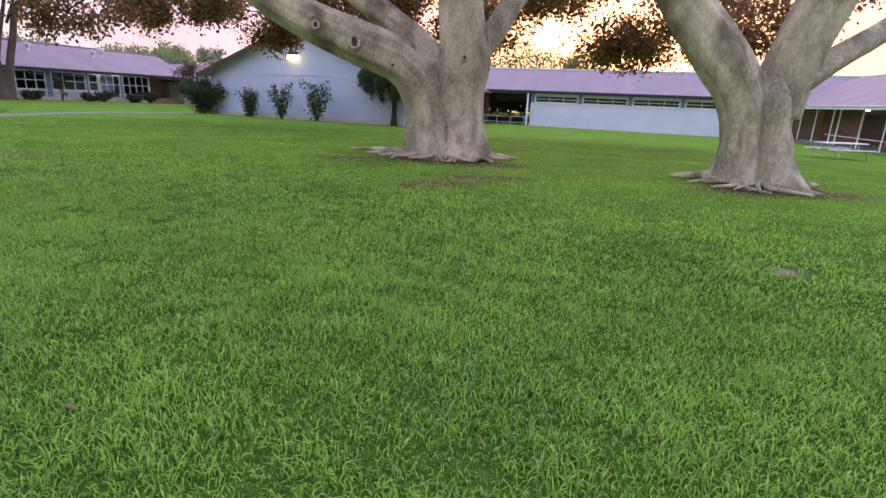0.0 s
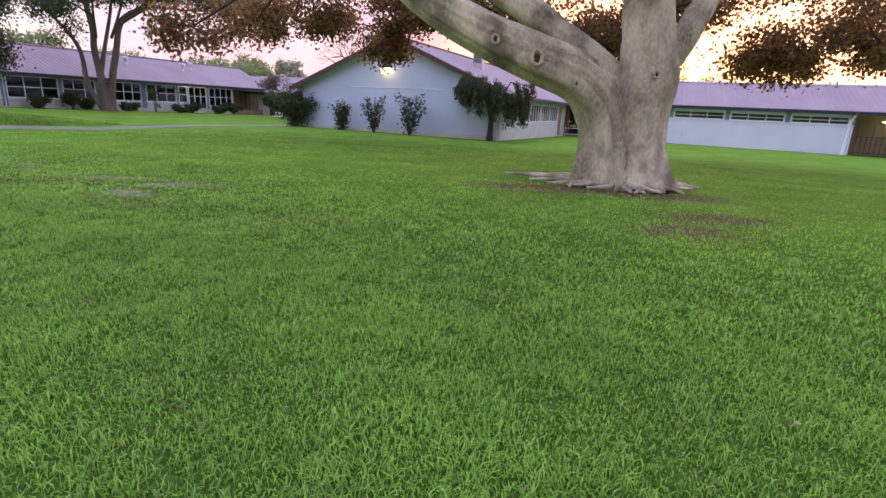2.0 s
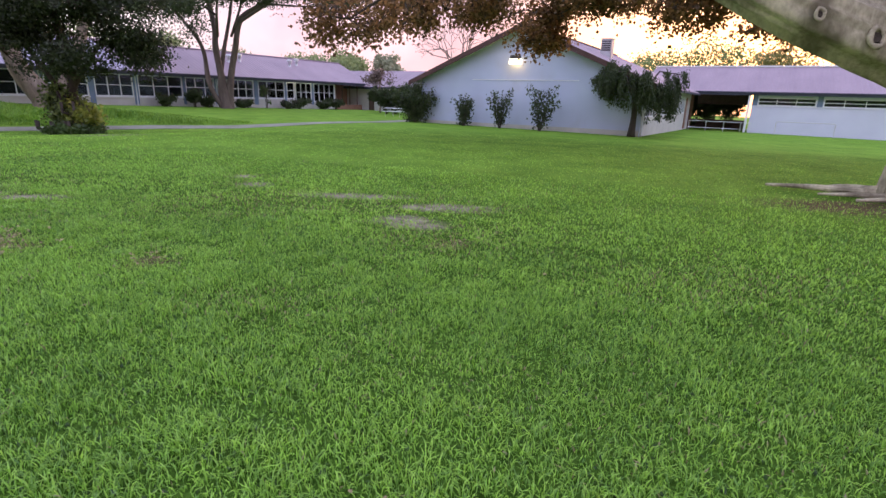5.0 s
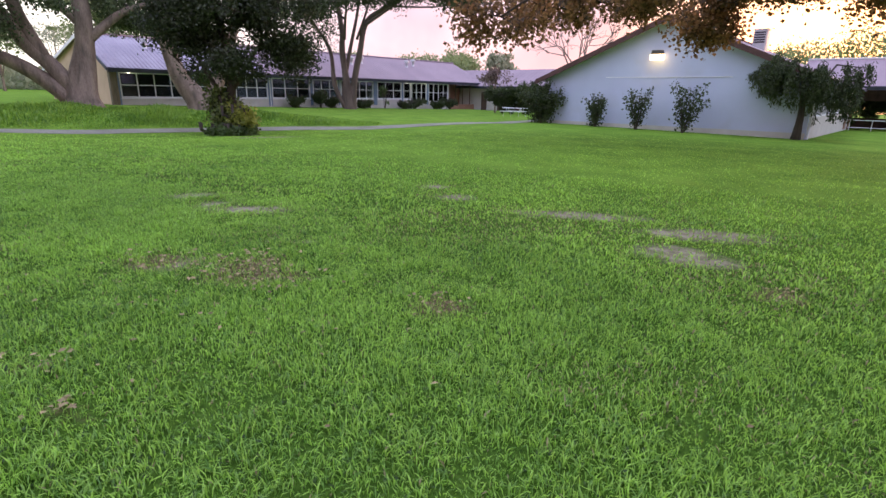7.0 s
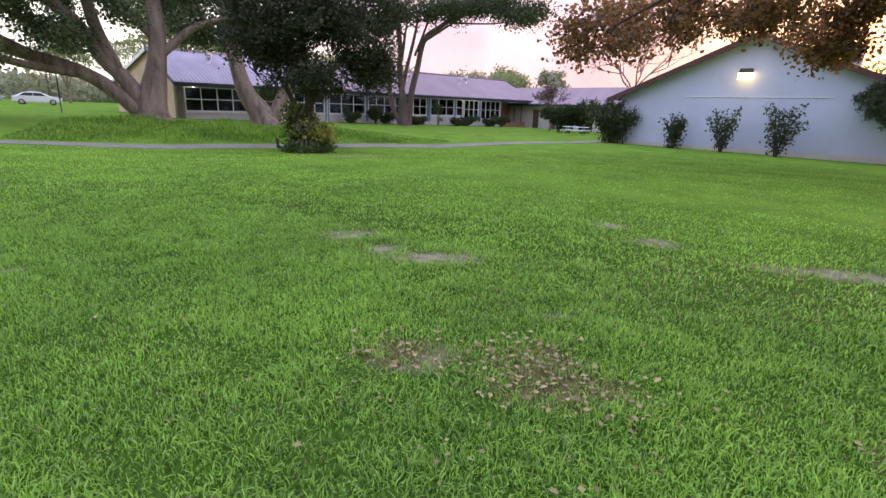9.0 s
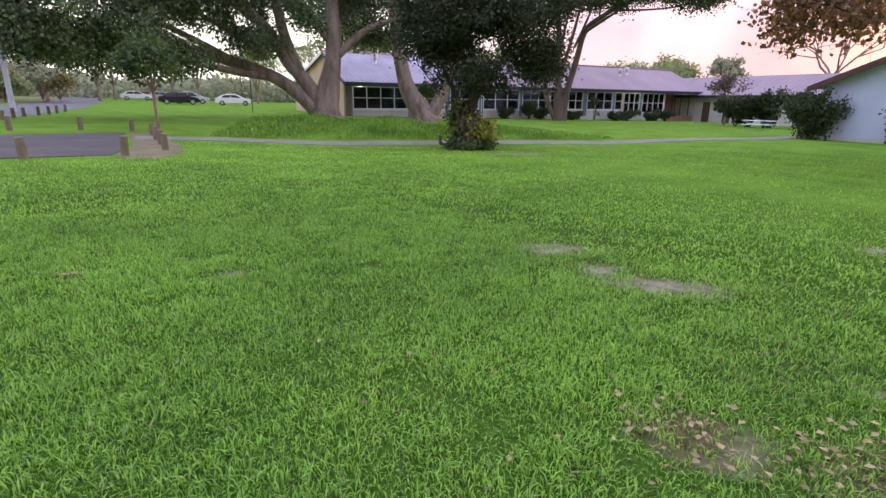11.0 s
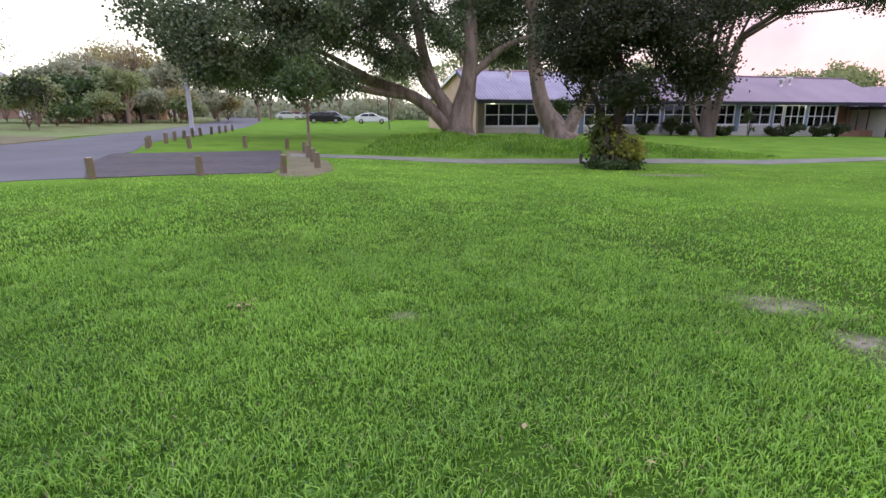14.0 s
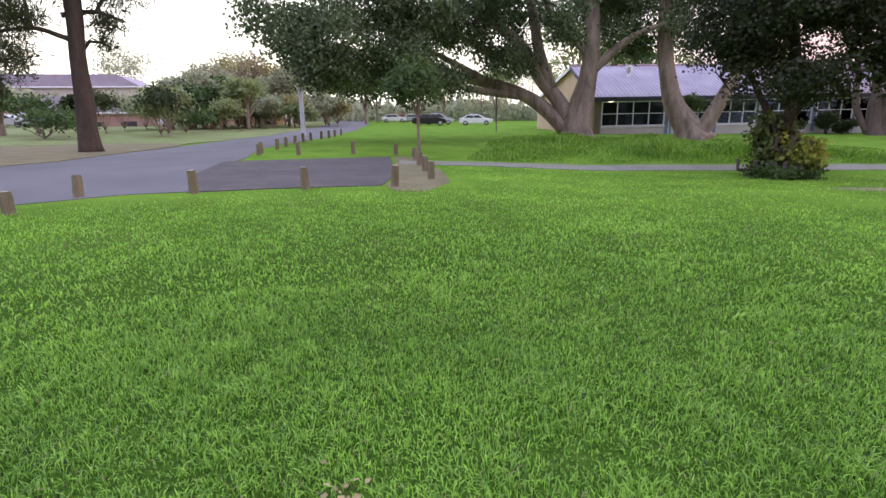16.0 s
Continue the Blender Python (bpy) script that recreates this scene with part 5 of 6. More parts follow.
def verge_fig():
    limbs = [[(-39.5, 23.5, 0.0, 0.95), (-39.5, 23.5, 0.8, 0.85), (-39.4, 23.6, 1.8, 0.72), (-39.2, 23.9, 3.4, 0.50), (-39.14, 24.0, 5.2, 0.44), (-39.16, 24.0, 8.3, 0.36), (-39.3, 24.2, 11, 0.2)],
             [(-39.8, 23.0, 0.6, 0.45), (-40.3, 22.2, 1.6, 0.42), (-40.9, 21.2, 2.5, 0.38), (-41.67, 19.78, 3.2, 0.34), (-42.5, 18.2, 3.7, 0.3), (-43.0, 16.8, 4.1, 0.26), (-43.2, 14.0, 4.5, 0.2), (-42.5, 10.5, 5.2, 0.12)],
             [(-39.7, 23.2, 1.2, 0.5), (-40.2, 22.4, 2.6, 0.42), (-40.61, 21.7, 3.5, 0.38), (-41.26, 20.55, 5.6, 0.32), (-42.35, 18.36, 7.4, 0.26), (-42.5, 15.5, 8.6, 0.16)],
             [(-40.3, 22.2, 3.0, 0.34), (-40.7, 21.6, 5.0, 0.32), (-40.85, 21.3, 6.74, 0.3), (-41.15, 20.8, 9.8, 0.22)],
             [(-41.2, 20.6, 2.7, 0.24), (-41.6, 18.6, 2.95, 0.20), (-41.2, 16.2, 3.3, 0.16), (-40.6, 13.6, 3.5, 0.11), (-40.2, 11.4, 3.9, 0.06)],
             [(-41.9, 19.4, 3.3, 0.22), (-41.9, 17.2, 4.3, 0.18), (-41.4, 14.8, 5.2, 0.14), (-41.0, 12.0, 6.4, 0.08)],
             [(-42.4, 18.0, 3.75, 0.20), (-42.2, 16.0, 3.5, 0.16), (-41.6, 13.0, 3.9, 0.11), (-41.2, 10.5, 4.3, 0.06)],
             [(-40.9, 21.2, 4.4, 0.22), (-41.6, 19.2, 5.0, 0.18), (-42.0, 17.0, 6.0, 0.12), (-42.0, 15.0, 7.2, 0.07)],
             [(-39.2, 24.0, 4.6, 0.22), (-39.6, 22.8, 6.0, 0.18), (-39.8, 21.2, 7.6, 0.12), (-39.9, 20.0, 9.0, 0.07)],
             [(-39.1, 24.1, 3.9, 0.26), (-38.3, 25.1, 5.1, 0.22), (-37.6, 26.0, 5.8, 0.18), (-36.3, 27.5, 6.4, 0.1)]]
    blobs = [(-40.6, 7.0, 6.3, 1.7, 1.9, 1.4, 60), (-39.6, 8.2, 5.3, 1.8, 2.0, 1.4, 90), (-38.5, 9.8, 4.9, 1.8, 2.0, 1.5, 140), (-39.9, 11.2, 7.2, 2.4, 2.6, 1.6, 150), (-38.8, 13.2, 4.4, 1.7, 2.0, 1.3, 140), (-39.4, 14.4, 6.8, 2.4, 2.4, 1.5, 130),
             (-39.9, 17.0, 6.3, 2.2, 2.2, 1.4, 120), (-39.4, 18.8, 8.2, 2.6, 2.6, 1.5, 130), (-40.3, 24.4, 8.8, 3, 2.6, 1.6, 140), (-39.0, 26.2, 5.8, 2.0, 1.6, 1.1, 90), (-38.9, 14.6, 3.3, 1.2, 1.6, 0.8, 70),
             (-38.5, 9.2, 3.7, 1.3, 1.6, 0.9, 80), (-40.5, 19.5, 4.6, 1.8, 1.8, 0.8, 70), (-40, 16, 9.5, 4, 4, 1.5, 120), (-38.2, 21.8, 6.2, 1.2, 1.2, 1.0, 60), (-40.4, 11.6, 3.3, 1.4, 1.6, 0.8, 60),
             (-43.0, 21.5, 7.2, 2.6, 2.6, 1.8, 170), (-42.0, 27.0, 8.2, 3.0, 3.0, 1.6, 180), (-40.2, 25.6, 7.2, 1.6, 1.6, 1.2, 80), (-43.5, 17.5, 6.6, 2.2, 2.6, 1.6, 150), (-41.5, 19.0, 9.6, 3.0, 3.0, 1.5, 140), (-41.5, 12.5, 5.4, 2.2, 2.4, 1.5, 130)]
    tree("verge_fig", -39.5, 23.5, limbs, blobs, BARK_GREY, LEAF_VERGE, 0.15, 66, "large many-limbed fig with a dark green crown", spread=0.36, gap=-0.10, flare=0.5, seed=24, sides=20)
    limbs = [[(-36.2, 29.2, -0.2, 0.85), (-36.5, 28.9, 0.8, 0.7), (-37.05, 28.2, 2.2, 0.52), (-37.43, 27.76, 4.84, 0.42), (-37.59, 27.58, 8.4, 0.36), (-37.8, 27.3, 10.5, 0.25)],
             [(-36.0, 29.3, 0.2, 0.45), (-35.53, 29.75, 1.6, 0.40), (-34.9, 30.4, 3.7, 0.32), (-34.3, 31, 6.5, 0.22), (-33.8, 31.6, 9.0, 0.14)],
             [(-37.5, 27.6, 7.6, 0.22), (-38.4, 26.6, 9.6, 0.18), (-39, 26, 11, 0.1)]]
    blobs = [(-37.5, 27.8, 10.5, 2.6, 2.6, 1.8, 120), (-34.2, 31.2, 8.6, 2.4, 2.4, 1.6, 120), (-35.6, 29.8, 11, 3, 3, 1.4, 100), (-36.5, 27.6, 6.4, 1.4, 1.4, 1.1, 46), (-33.4, 32.4, 6.4, 1.6, 1.6, 1.0, 60), (-38.4, 29.5, 6.0, 1.6, 1.6, 1.2, 60), (-39.5, 25.0, 9.6, 2.2, 2.2, 1.6, 110), (-38.6, 26.4, 8.0, 1.4, 1.4, 1.0, 80), (-39.5, 30.0, 8.6, 2.6, 2.6, 1.6, 150), (-35.6, 28.2, 8.6, 2.0, 2.0, 1.4, 110)]
    tree("verge_fig", -36.2, 29.2, limbs, blobs, BARK_GREY, LEAF_VERGE, 0.15, 66, "pale fluted fig trunk in long grass", spread=0.38, gap=-0.08, flare=0.5, seed=25, sides=18)


def path_tree():
    limbs = [[(-21.4, 16.6, 0.0, 0.16), (-21.45, 16.5, 0.9, 0.14), (-21.3, 16.5, 2.0, 0.13), (-21.5, 16.4, 3.4, 0.10), (-21.6, 16.2, 5.2, 0.07)],
             [(-21.5, 16.5, 0.8, 0.08), (-21.9, 16.1, 1.9, 0.07), (-22.3, 15.7, 3.0, 0.05)], [(-21.3, 16.5, 1.4, 0.07), (-20.7, 17.0, 2.6, 0.06), (-20.2, 17.4, 3.6, 0.04)]]
    blobs = [(-21.4, 16.4, 3.5, 1.7, 1.7, 1.3, 150), (-22.3, 15.6, 3.3, 1.1, 1.1, 1.0, 90), (-20.2, 17.4, 3.3, 1.2, 1.2, 1.1, 110), (-21.6, 16.2, 5.0, 2.0, 2.0, 1.2, 150), (-22.5, 15.5, 2.3, 0.9, 0.9, 0.6, 60), (-19.9, 17.6, 2.5, 0.9, 0.9, 0.7, 70),
             (-21.2, 16.7, 2.1, 0.8, 0.8, 0.5, 50), (-21.0, 16.2, 6.2, 2.3, 2.3, 1.0, 110), (-22.4, 15.5, 4.4, 1.0, 1.0, 0.8, 60), (-19.9, 17.7, 4.5, 1.3, 1.3, 0.9, 90), (-20.4, 16.0, 3.6, 1.3, 1.3, 1.2, 90), (-22.2, 17.0, 3.6, 1.3, 1.3, 1.2, 90), (-20.6, 15.6, 2.5, 0.8, 0.8, 0.6, 40)]
    far = lambda x, y, z: (-24.6 + 1.3 * (x + 21.4), 20.4 + 1.3 * (y - 16.6), -0.42 + 1.3 * z)
    limbs = [[(*far(a, b, c), r * 1.3) for a, b, c, r in pts] for pts in limbs]
    blobs = [(*far(a, b, c), u * 1.3, v * 1.3, w * 1.3, int(n * 1.25)) for a, b, c, u, v, w, n in blobs]
    tree("path_tree", -24.6, 20.4, limbs, blobs, BARK_DARK, LEAF_DEEP, 0.10, 72, "small dark densely leaved tree beside the footpath", spread=0.25, gap=-0.02, seed=26, sides=10, rough=0.08)


def pine():
    limbs = [[(-37.6, -0.42, 0.3, 0.38), (-37.6, -0.42, 1.2, 0.33), (-37.62, -0.34, 2.4, 0.31), (-37.65, -0.30, 4.0, 0.28), (-37.68, -0.16, 6.0, 0.27), (-37.7, -0.1, 10, 0.26), (-37.7, -0.1, 15, 0.16)],
             [(-37.6, -0.5, 4.6, 0.10), (-37.3, -1.5, 4.9, 0.07), (-37.1, -2.8, 4.6, 0.04)], [(-37.6, -0.6, 5.4, 0.10), (-37.8, 0.5, 5.6, 0.07), (-37.9, 1.4, 5.3, 0.04)]]
    blobs = [(-37.8, 1.2, 6.2, 0.9, 1.0, 0.5, 36), (-37.75, 0.75, 5.2, 0.5, 0.5, 0.4, 18), (-37.8, 0.55, 4.5, 0.35, 0.35, 0.3, 10), (-37.2, -2.2, 5.2, 1.1, 1.2, 0.7, 60), (-37.1, -2.6, 3.8, 0.9, 1.1, 0.8, 60), (-37.4, -1.6, 6.4, 1.3, 1.3, 0.7, 60), (-37.7, 0, 9, 2.5, 2.5, 2, 120), (-37.0, -3.6, 4.6, 1.2, 1.2, 1.0, 60)]
    tree("pine_tree", -37.57, -0.45, limbs, blobs, BARK_DARK, LEAF_DARK, 0.20, 40, "tall pine with thick dark rough trunk", spread=0.22, gap=-0.3, flare=0.25, seed=27, sides=16, width=0.10)


def corner_tree():
    """A weeping tree: a short trunk, arching limbs and long hanging strands of narrow leaves."""
    rng = np.random.default_rng(28)
    x, y = -2.1, 35.3
    g = gz(x, y)
    t = thing("weeping_tree", x, y, g, 0, "small dark weeping tree at the hall's corner", "tree")
    part("trunk", limb_mesh([(0, 0, -0.1, 0.20), (0.05, 0, 1.2, 0.16), (-0.02, 0, 2.3, 0.13), (0.25, 0, 3.4, 0.08)], 12, 0.1, 0.3, 3.0), BARK_DARK, t)
    places = []
    strands = bmesh.new()
    for k in range(11):
        a = 2 * math.pi * k / 11 + rng.uniform(-0.25, 0.25)
        r, top = rng.uniform(0.9, 2.3), rng.uniform(3.1, 4.5)
        e = np.array((r * math.cos(a) * 1.1 + 0.15, r * math.sin(a) * 0.8, top - 0.35 * r))
        m = np.array((0.45 * e[0], 0.45 * e[1], top * 0.86))
        part("limb", rod([(0.05, 0, 1.9 + 0.1 * (k % 5)), tuple(m), tuple(e)], [0.07, 0.05, 0.02], 6), BARK_DARK, t)
        for j in range(13):
            f = rng.uniform(0.25, 1.05)
            p = m + (e - m) * f + rng.normal(0, 0.28, 3)
            drop = rng.uniform(0.5, 2.1) * (0.65 + 0.35 * f)
            drop = min(drop, p[2] - 0.75)
            out = np.array((math.cos(a), math.sin(a), 0)) * rng.uniform(0.05, 0.3)
            q = p + out + np.array((0, 0, -drop))
            rod([tuple(p), tuple((p + q) / 2 + out * 0.5), tuple(q)], [0.012, 0.009, 0.004], 3, strands)
            n = int(46 + 70 * drop)
            u = rng.uniform(0, 1, n)[:, None]
            places.append(p + (q - p) * u + out * 2 * u * (1 - u) + rng.normal(0, 0.085, (n, 3)))
    tagged(part("twig_mass", strands, BARK_DARK, t), kind="stuff")
    part_np("crown", *leaf_quads(rng, np.concatenate(places), 0.17, 0.17, droop=1.6), LEAF_DARK, t)
    return t


fig_one()
for spot in ((-0.86, 13.16, 2.50, 0.13), (0.02, 13.32, 2.02, 0.06), (-1.75, 13.08, 2.83, 0.08), (1.75, 13.74, 2.3, 0.07)):
    knot(*spot)
fig_two()
court_tree()
verge_fig()
path_tree()
pine()
corner_tree()


def shrub(name, x, y, h, w, leaf, label, seed, clumps=60, per=30, size=0.10, stems=7, gap=-0.3, group="shrubs", spread=0.12):
    """A many-stemmed shrub: bare feet, leaves above."""
    rng = np.random.default_rng(seed)
    g = gz(x, y)
    limbs = []
    for k in range(stems):
        a = 2 * math.pi * k / stems + rng.uniform(-0.3, 0.3)
        r = w * rng.uniform(0.25, 0.85)
        hh = h * rng.uniform(0.6, 0.98)
        limbs.append([(x + 0.05 * math.cos(a), y + 0.05 * math.sin(a), g - 0.05, 0.025), (x + r * 0.4 * math.cos(a), y + r * 0.4 * math.sin(a), g + hh * 0.5, 0.02), (x + r * math.cos(a), y + r * math.sin(a), g + hh, 0.008)])
    slim = 1.0 if gap < -0.1 else 0.55
    blobs = [(l[-1][0], l[-1][1], l[-1][2] - h * 0.16, w * 0.26 * slim, w * 0.26 * slim, h * 0.2, max(4, clumps // stems)) for l in limbs]
    blobs += [(l[1][0] + rng.normal(0, 0.15 * w), l[1][1], l[1][2] + rng.normal(0, 0.08 * h), w * 0.3 * slim, w * 0.3 * slim, h * 0.22, max(3, clumps // stems // 2)) for l in limbs]
    return tree(name, x, y, limbs, blobs, BARK_DARK, leaf, size, per, label, "shrub", spread, gap, 0.0, seed, 6, 0.05, twigs=2, group=group)


def spray_shrub(x, y, h, w, leaf, label, seed, stems=11, per=70):
    """An open shrub: thin stems fan out from one foot, with leaves along their upper parts."""
    rng = np.random.default_rng(seed)
    t = thing("wall_shrub", x, y, gz(x, y), 0, label, "shrub", "shrubs along the hall")
    places = []
    for k in range(stems):
        a = 2 * math.pi * k / stems + rng.uniform(-0.4, 0.4)
        r, hh = w * rng.uniform(0.15, 1.0), h * rng.uniform(0.55, 1.0)
        e = np.array((r * math.cos(a), r * math.sin(a) * 0.6, hh))
        m = np.array((e[0] * 0.35, e[1] * 0.35, hh * 0.55))
        part("stem", rod([(0.06 * math.cos(a), 0.06 * math.sin(a), -0.05), tuple(m), tuple(e)], [0.022, 0.016, 0.006], 5), BARK_DARK, t)
        n = rng.integers(int(per * 0.6), int(per * 1.4))
        u = rng.uniform(0.12, 1.03, n)[:, None]
        low = np.zeros(3)
        line = (1 - u) ** 2 * low + 2 * u * (1 - u) * m * 1.15 + u ** 2 * e
        places.append(line + rng.normal(0, 1, (n, 3)) * (0.07 + 0.10 * (1 - u)) * w * np.array((1, 0.8, 0.9)))
    part_np("leaves", *leaf_quads(rng, np.concatenate(places), 0.15, 0.36), leaf, t)
    return t


spray_shrub(-12.4, 37.7, 1.9, 1.2, LEAF_DARK, "dark leafy shrub against the blue-grey wall", 43, 15, 85)
spray_shrub(-9.89, 36.7, 2.5, 1.2, LEAF_DARK, "thin open shrub against the blue-grey wall", 44, 12, 64)
spray_shrub(-7.36, 35.95, 2.9, 1.5, LEAF_DARK, "tall thin open shrub against the blue-grey wall", 45, 13, 66)
spray_shrub(-16.2, 39.0, 2.8, 2.0, LEAF_DARK, "dense dark shrub at the hall's corner", 41, 30, 150)
FRONT = [         (-20.6, 58.8, 3.4, 2.0, LEAF_DARK, "tall dark hedge shrub beyond the picnic table", 49, 260, 40, -0.5),
         (-22.9, 58.2, 3.3, 2.0, LEAF_DARK, "tall dark hedge shrub beyond the picnic table", 50, 240, 40, -0.5), (-25.0, 57.6, 3.2, 2.0, LEAF_DARK, "tall dark hedge shrub beyond the picnic table", 51, 220, 40, -0.5),
         (5.6, 68.8, 4.4, 2.0, LEAF_DARK, "dark shrub beyond the breezeway", 52, 160, 40, -0.5), (8.2, 68.0, 4.0, 2.0, LEAF_DARK, "dark shrub beyond the breezeway", 53, 160, 40, -0.5), (10.8, 67.2, 4.4, 2.0, LEAF_DARK, "dark shrub beyond the breezeway", 54, 160, 40, -0.5),
         (6.6, 70.5, 4.6, 2.4, LEAF_GREEN, "green shrub beyond the breezeway", 55, 260, 44, -0.6), (9.4, 69.8, 4.6, 2.4, LEAF_GREEN, "green shrub beyond the breezeway", 56, 260, 44, -0.6), (3.8, 71.4, 4.6, 2.4, LEAF_GREEN, "green shrub beyond the breezeway", 57, 260, 44, -0.6)]
for x, y, h, w, leaf, lab, sd, cl, per, gap in FRONT:
    shrub("wall_shrub", x, y, h, w, leaf, lab, sd, cl, per, 0.13, gap=gap, group="shrubs along the hall")
shrub("path_shrub", -24.75, 19.8, 1.95, 0.72, LEAF_OLIVE, "green-gold leafy shrub at the tree's foot", 46, 120, 34, 0.135, 9, gap=-0.1, group="", spread=0.19)
shrub("path_shrub", -24.0, 19.8, 1.2, 0.65, LEAF_YELLOW, "yellow-green leafy shrub at the tree's foot", 47, 44, 26, 0.14, 6, gap=-0.1, group="", spread=0.18)
shrub("ground_cover", -24.5, 19.7, 0.28, 1.4, LEAF_GREEN, "low dark ground cover round the shrub", 48, 160, 34, 0.12, 12, group="")
for i, (s, h, w) in enumerate(((14.5, 1.2, 0.8), (17.3, 1.6, 0.8), (18.6, 1.0, 0.9), (25.7, 2.9, 0.6), (28.6, 0.8, 1.2), (30.4, 1.3, 1.3), (34.2, 1.1, 0.9), (36.6, 1.4, 1.1), (22.6, 0.8, 0.9))):
    v = Vector((-46.0, 29.9, 0)) + E2 * s + E1 * 1.5
    shrub("bed_shrub", v.x, v.y, h, w, LEAF_DARK if i != 3 else LEAF_GREEN, "dark garden shrub under the classroom windows", 60 + i, 70, 24, 0.16, gap=-0.3 if i != 3 else 0.0, group="shrubs under the classroom windows")


def small_tree(name, x, y, h, w, bark, leaf, label, seed, trunk=0.12, low=0.4, clumps=120, per=26, size=0.3, gap=-0.1, group="", spread=None, lean=0.0, category="tree"):
    """A simple tree: a trunk that forks into four limbs and a crown of lobes."""
    rng = np.random.default_rng(seed)
    g = gz(x, y)
    zf = g + h * low
    limbs = [[(x, y, g - 0.2, trunk * 1.25), (x + lean * 0.3, y, g + h * low * 0.5, trunk), (x + lean * 0.6, y, zf, trunk * 0.9), (x + lean, y, g + h * 0.75, trunk * 0.4)]]
    blobs = []
    for k in range(5):
        a = 2 * math.pi * k / 5 + rng.uniform(-0.4, 0.4)
        r, hh = w * rng.uniform(0.35, 0.6), h * rng.uniform(0.62, 0.88)
        e = (x + lean + r * math.cos(a), y + r * math.sin(a), g + hh)
        limbs.append([(x + lean * 0.6, y, zf * 0.9 + g * 0.1, trunk * 0.55), (x + lean * 0.8 + 0.5 * r * math.cos(a), y + 0.5 * r * math.sin(a), (zf + e[2]) / 2, trunk * 0.4), (*e, trunk * 0.15)])
        blobs.append((*e, w * 0.42, w * 0.42, h * 0.17, clumps // 6))
    blobs.append((x + lean, y, g + h * 0.84, w * 0.5, w * 0.5, h * 0.16, clumps // 5))
    return tree(name, x, y, limbs, blobs, bark, leaf, size, per, label, category, spread or w * 0.13, gap, 0.0, seed, 8, 0.06, twigs=3, group=group)


# staked street tree by the bay
small_tree("street_tree", -31.6, 10.9, 3.4, 1.5, BARK_GREY, LEAF_GREEN, "young street tree with thin trunk beside the bollards", 70, 0.06, 0.45, 150, 30, 0.12, -0.2, spread=0.2)
small_tree("garden_tree", -26.8, 60.5, 4.6, 2.1, BARK_GREY, LEAF_ROSE, "small rosy-leaved tree before the porch", 71, 0.10, 0.42, 110, 24, 0.2, 0.0)
small_tree("sapling", -40.6, 33.6, 2.9, 0.9, BARK_GREY, LEAF_GREEN, "bright green sapling before the classroom window", 72, 0.035, 0.55, 60, 24, 0.14, -0.3, spread=0.14)
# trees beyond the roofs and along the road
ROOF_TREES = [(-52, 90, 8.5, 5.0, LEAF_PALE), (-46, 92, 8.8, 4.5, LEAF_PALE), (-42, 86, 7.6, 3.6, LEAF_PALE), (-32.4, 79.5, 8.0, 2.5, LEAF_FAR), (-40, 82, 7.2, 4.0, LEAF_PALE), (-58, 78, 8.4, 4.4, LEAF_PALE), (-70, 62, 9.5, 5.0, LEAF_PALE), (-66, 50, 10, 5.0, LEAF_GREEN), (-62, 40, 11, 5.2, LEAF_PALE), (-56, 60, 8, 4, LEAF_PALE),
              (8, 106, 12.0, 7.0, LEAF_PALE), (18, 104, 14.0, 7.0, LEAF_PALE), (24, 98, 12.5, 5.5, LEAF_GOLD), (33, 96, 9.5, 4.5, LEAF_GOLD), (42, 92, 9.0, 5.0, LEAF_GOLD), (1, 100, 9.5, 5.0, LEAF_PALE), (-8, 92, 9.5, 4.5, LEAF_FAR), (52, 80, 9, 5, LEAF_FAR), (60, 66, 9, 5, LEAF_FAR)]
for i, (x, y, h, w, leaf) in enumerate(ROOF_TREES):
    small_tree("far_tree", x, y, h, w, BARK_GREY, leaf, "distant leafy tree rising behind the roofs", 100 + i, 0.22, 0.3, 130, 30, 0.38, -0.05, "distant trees")
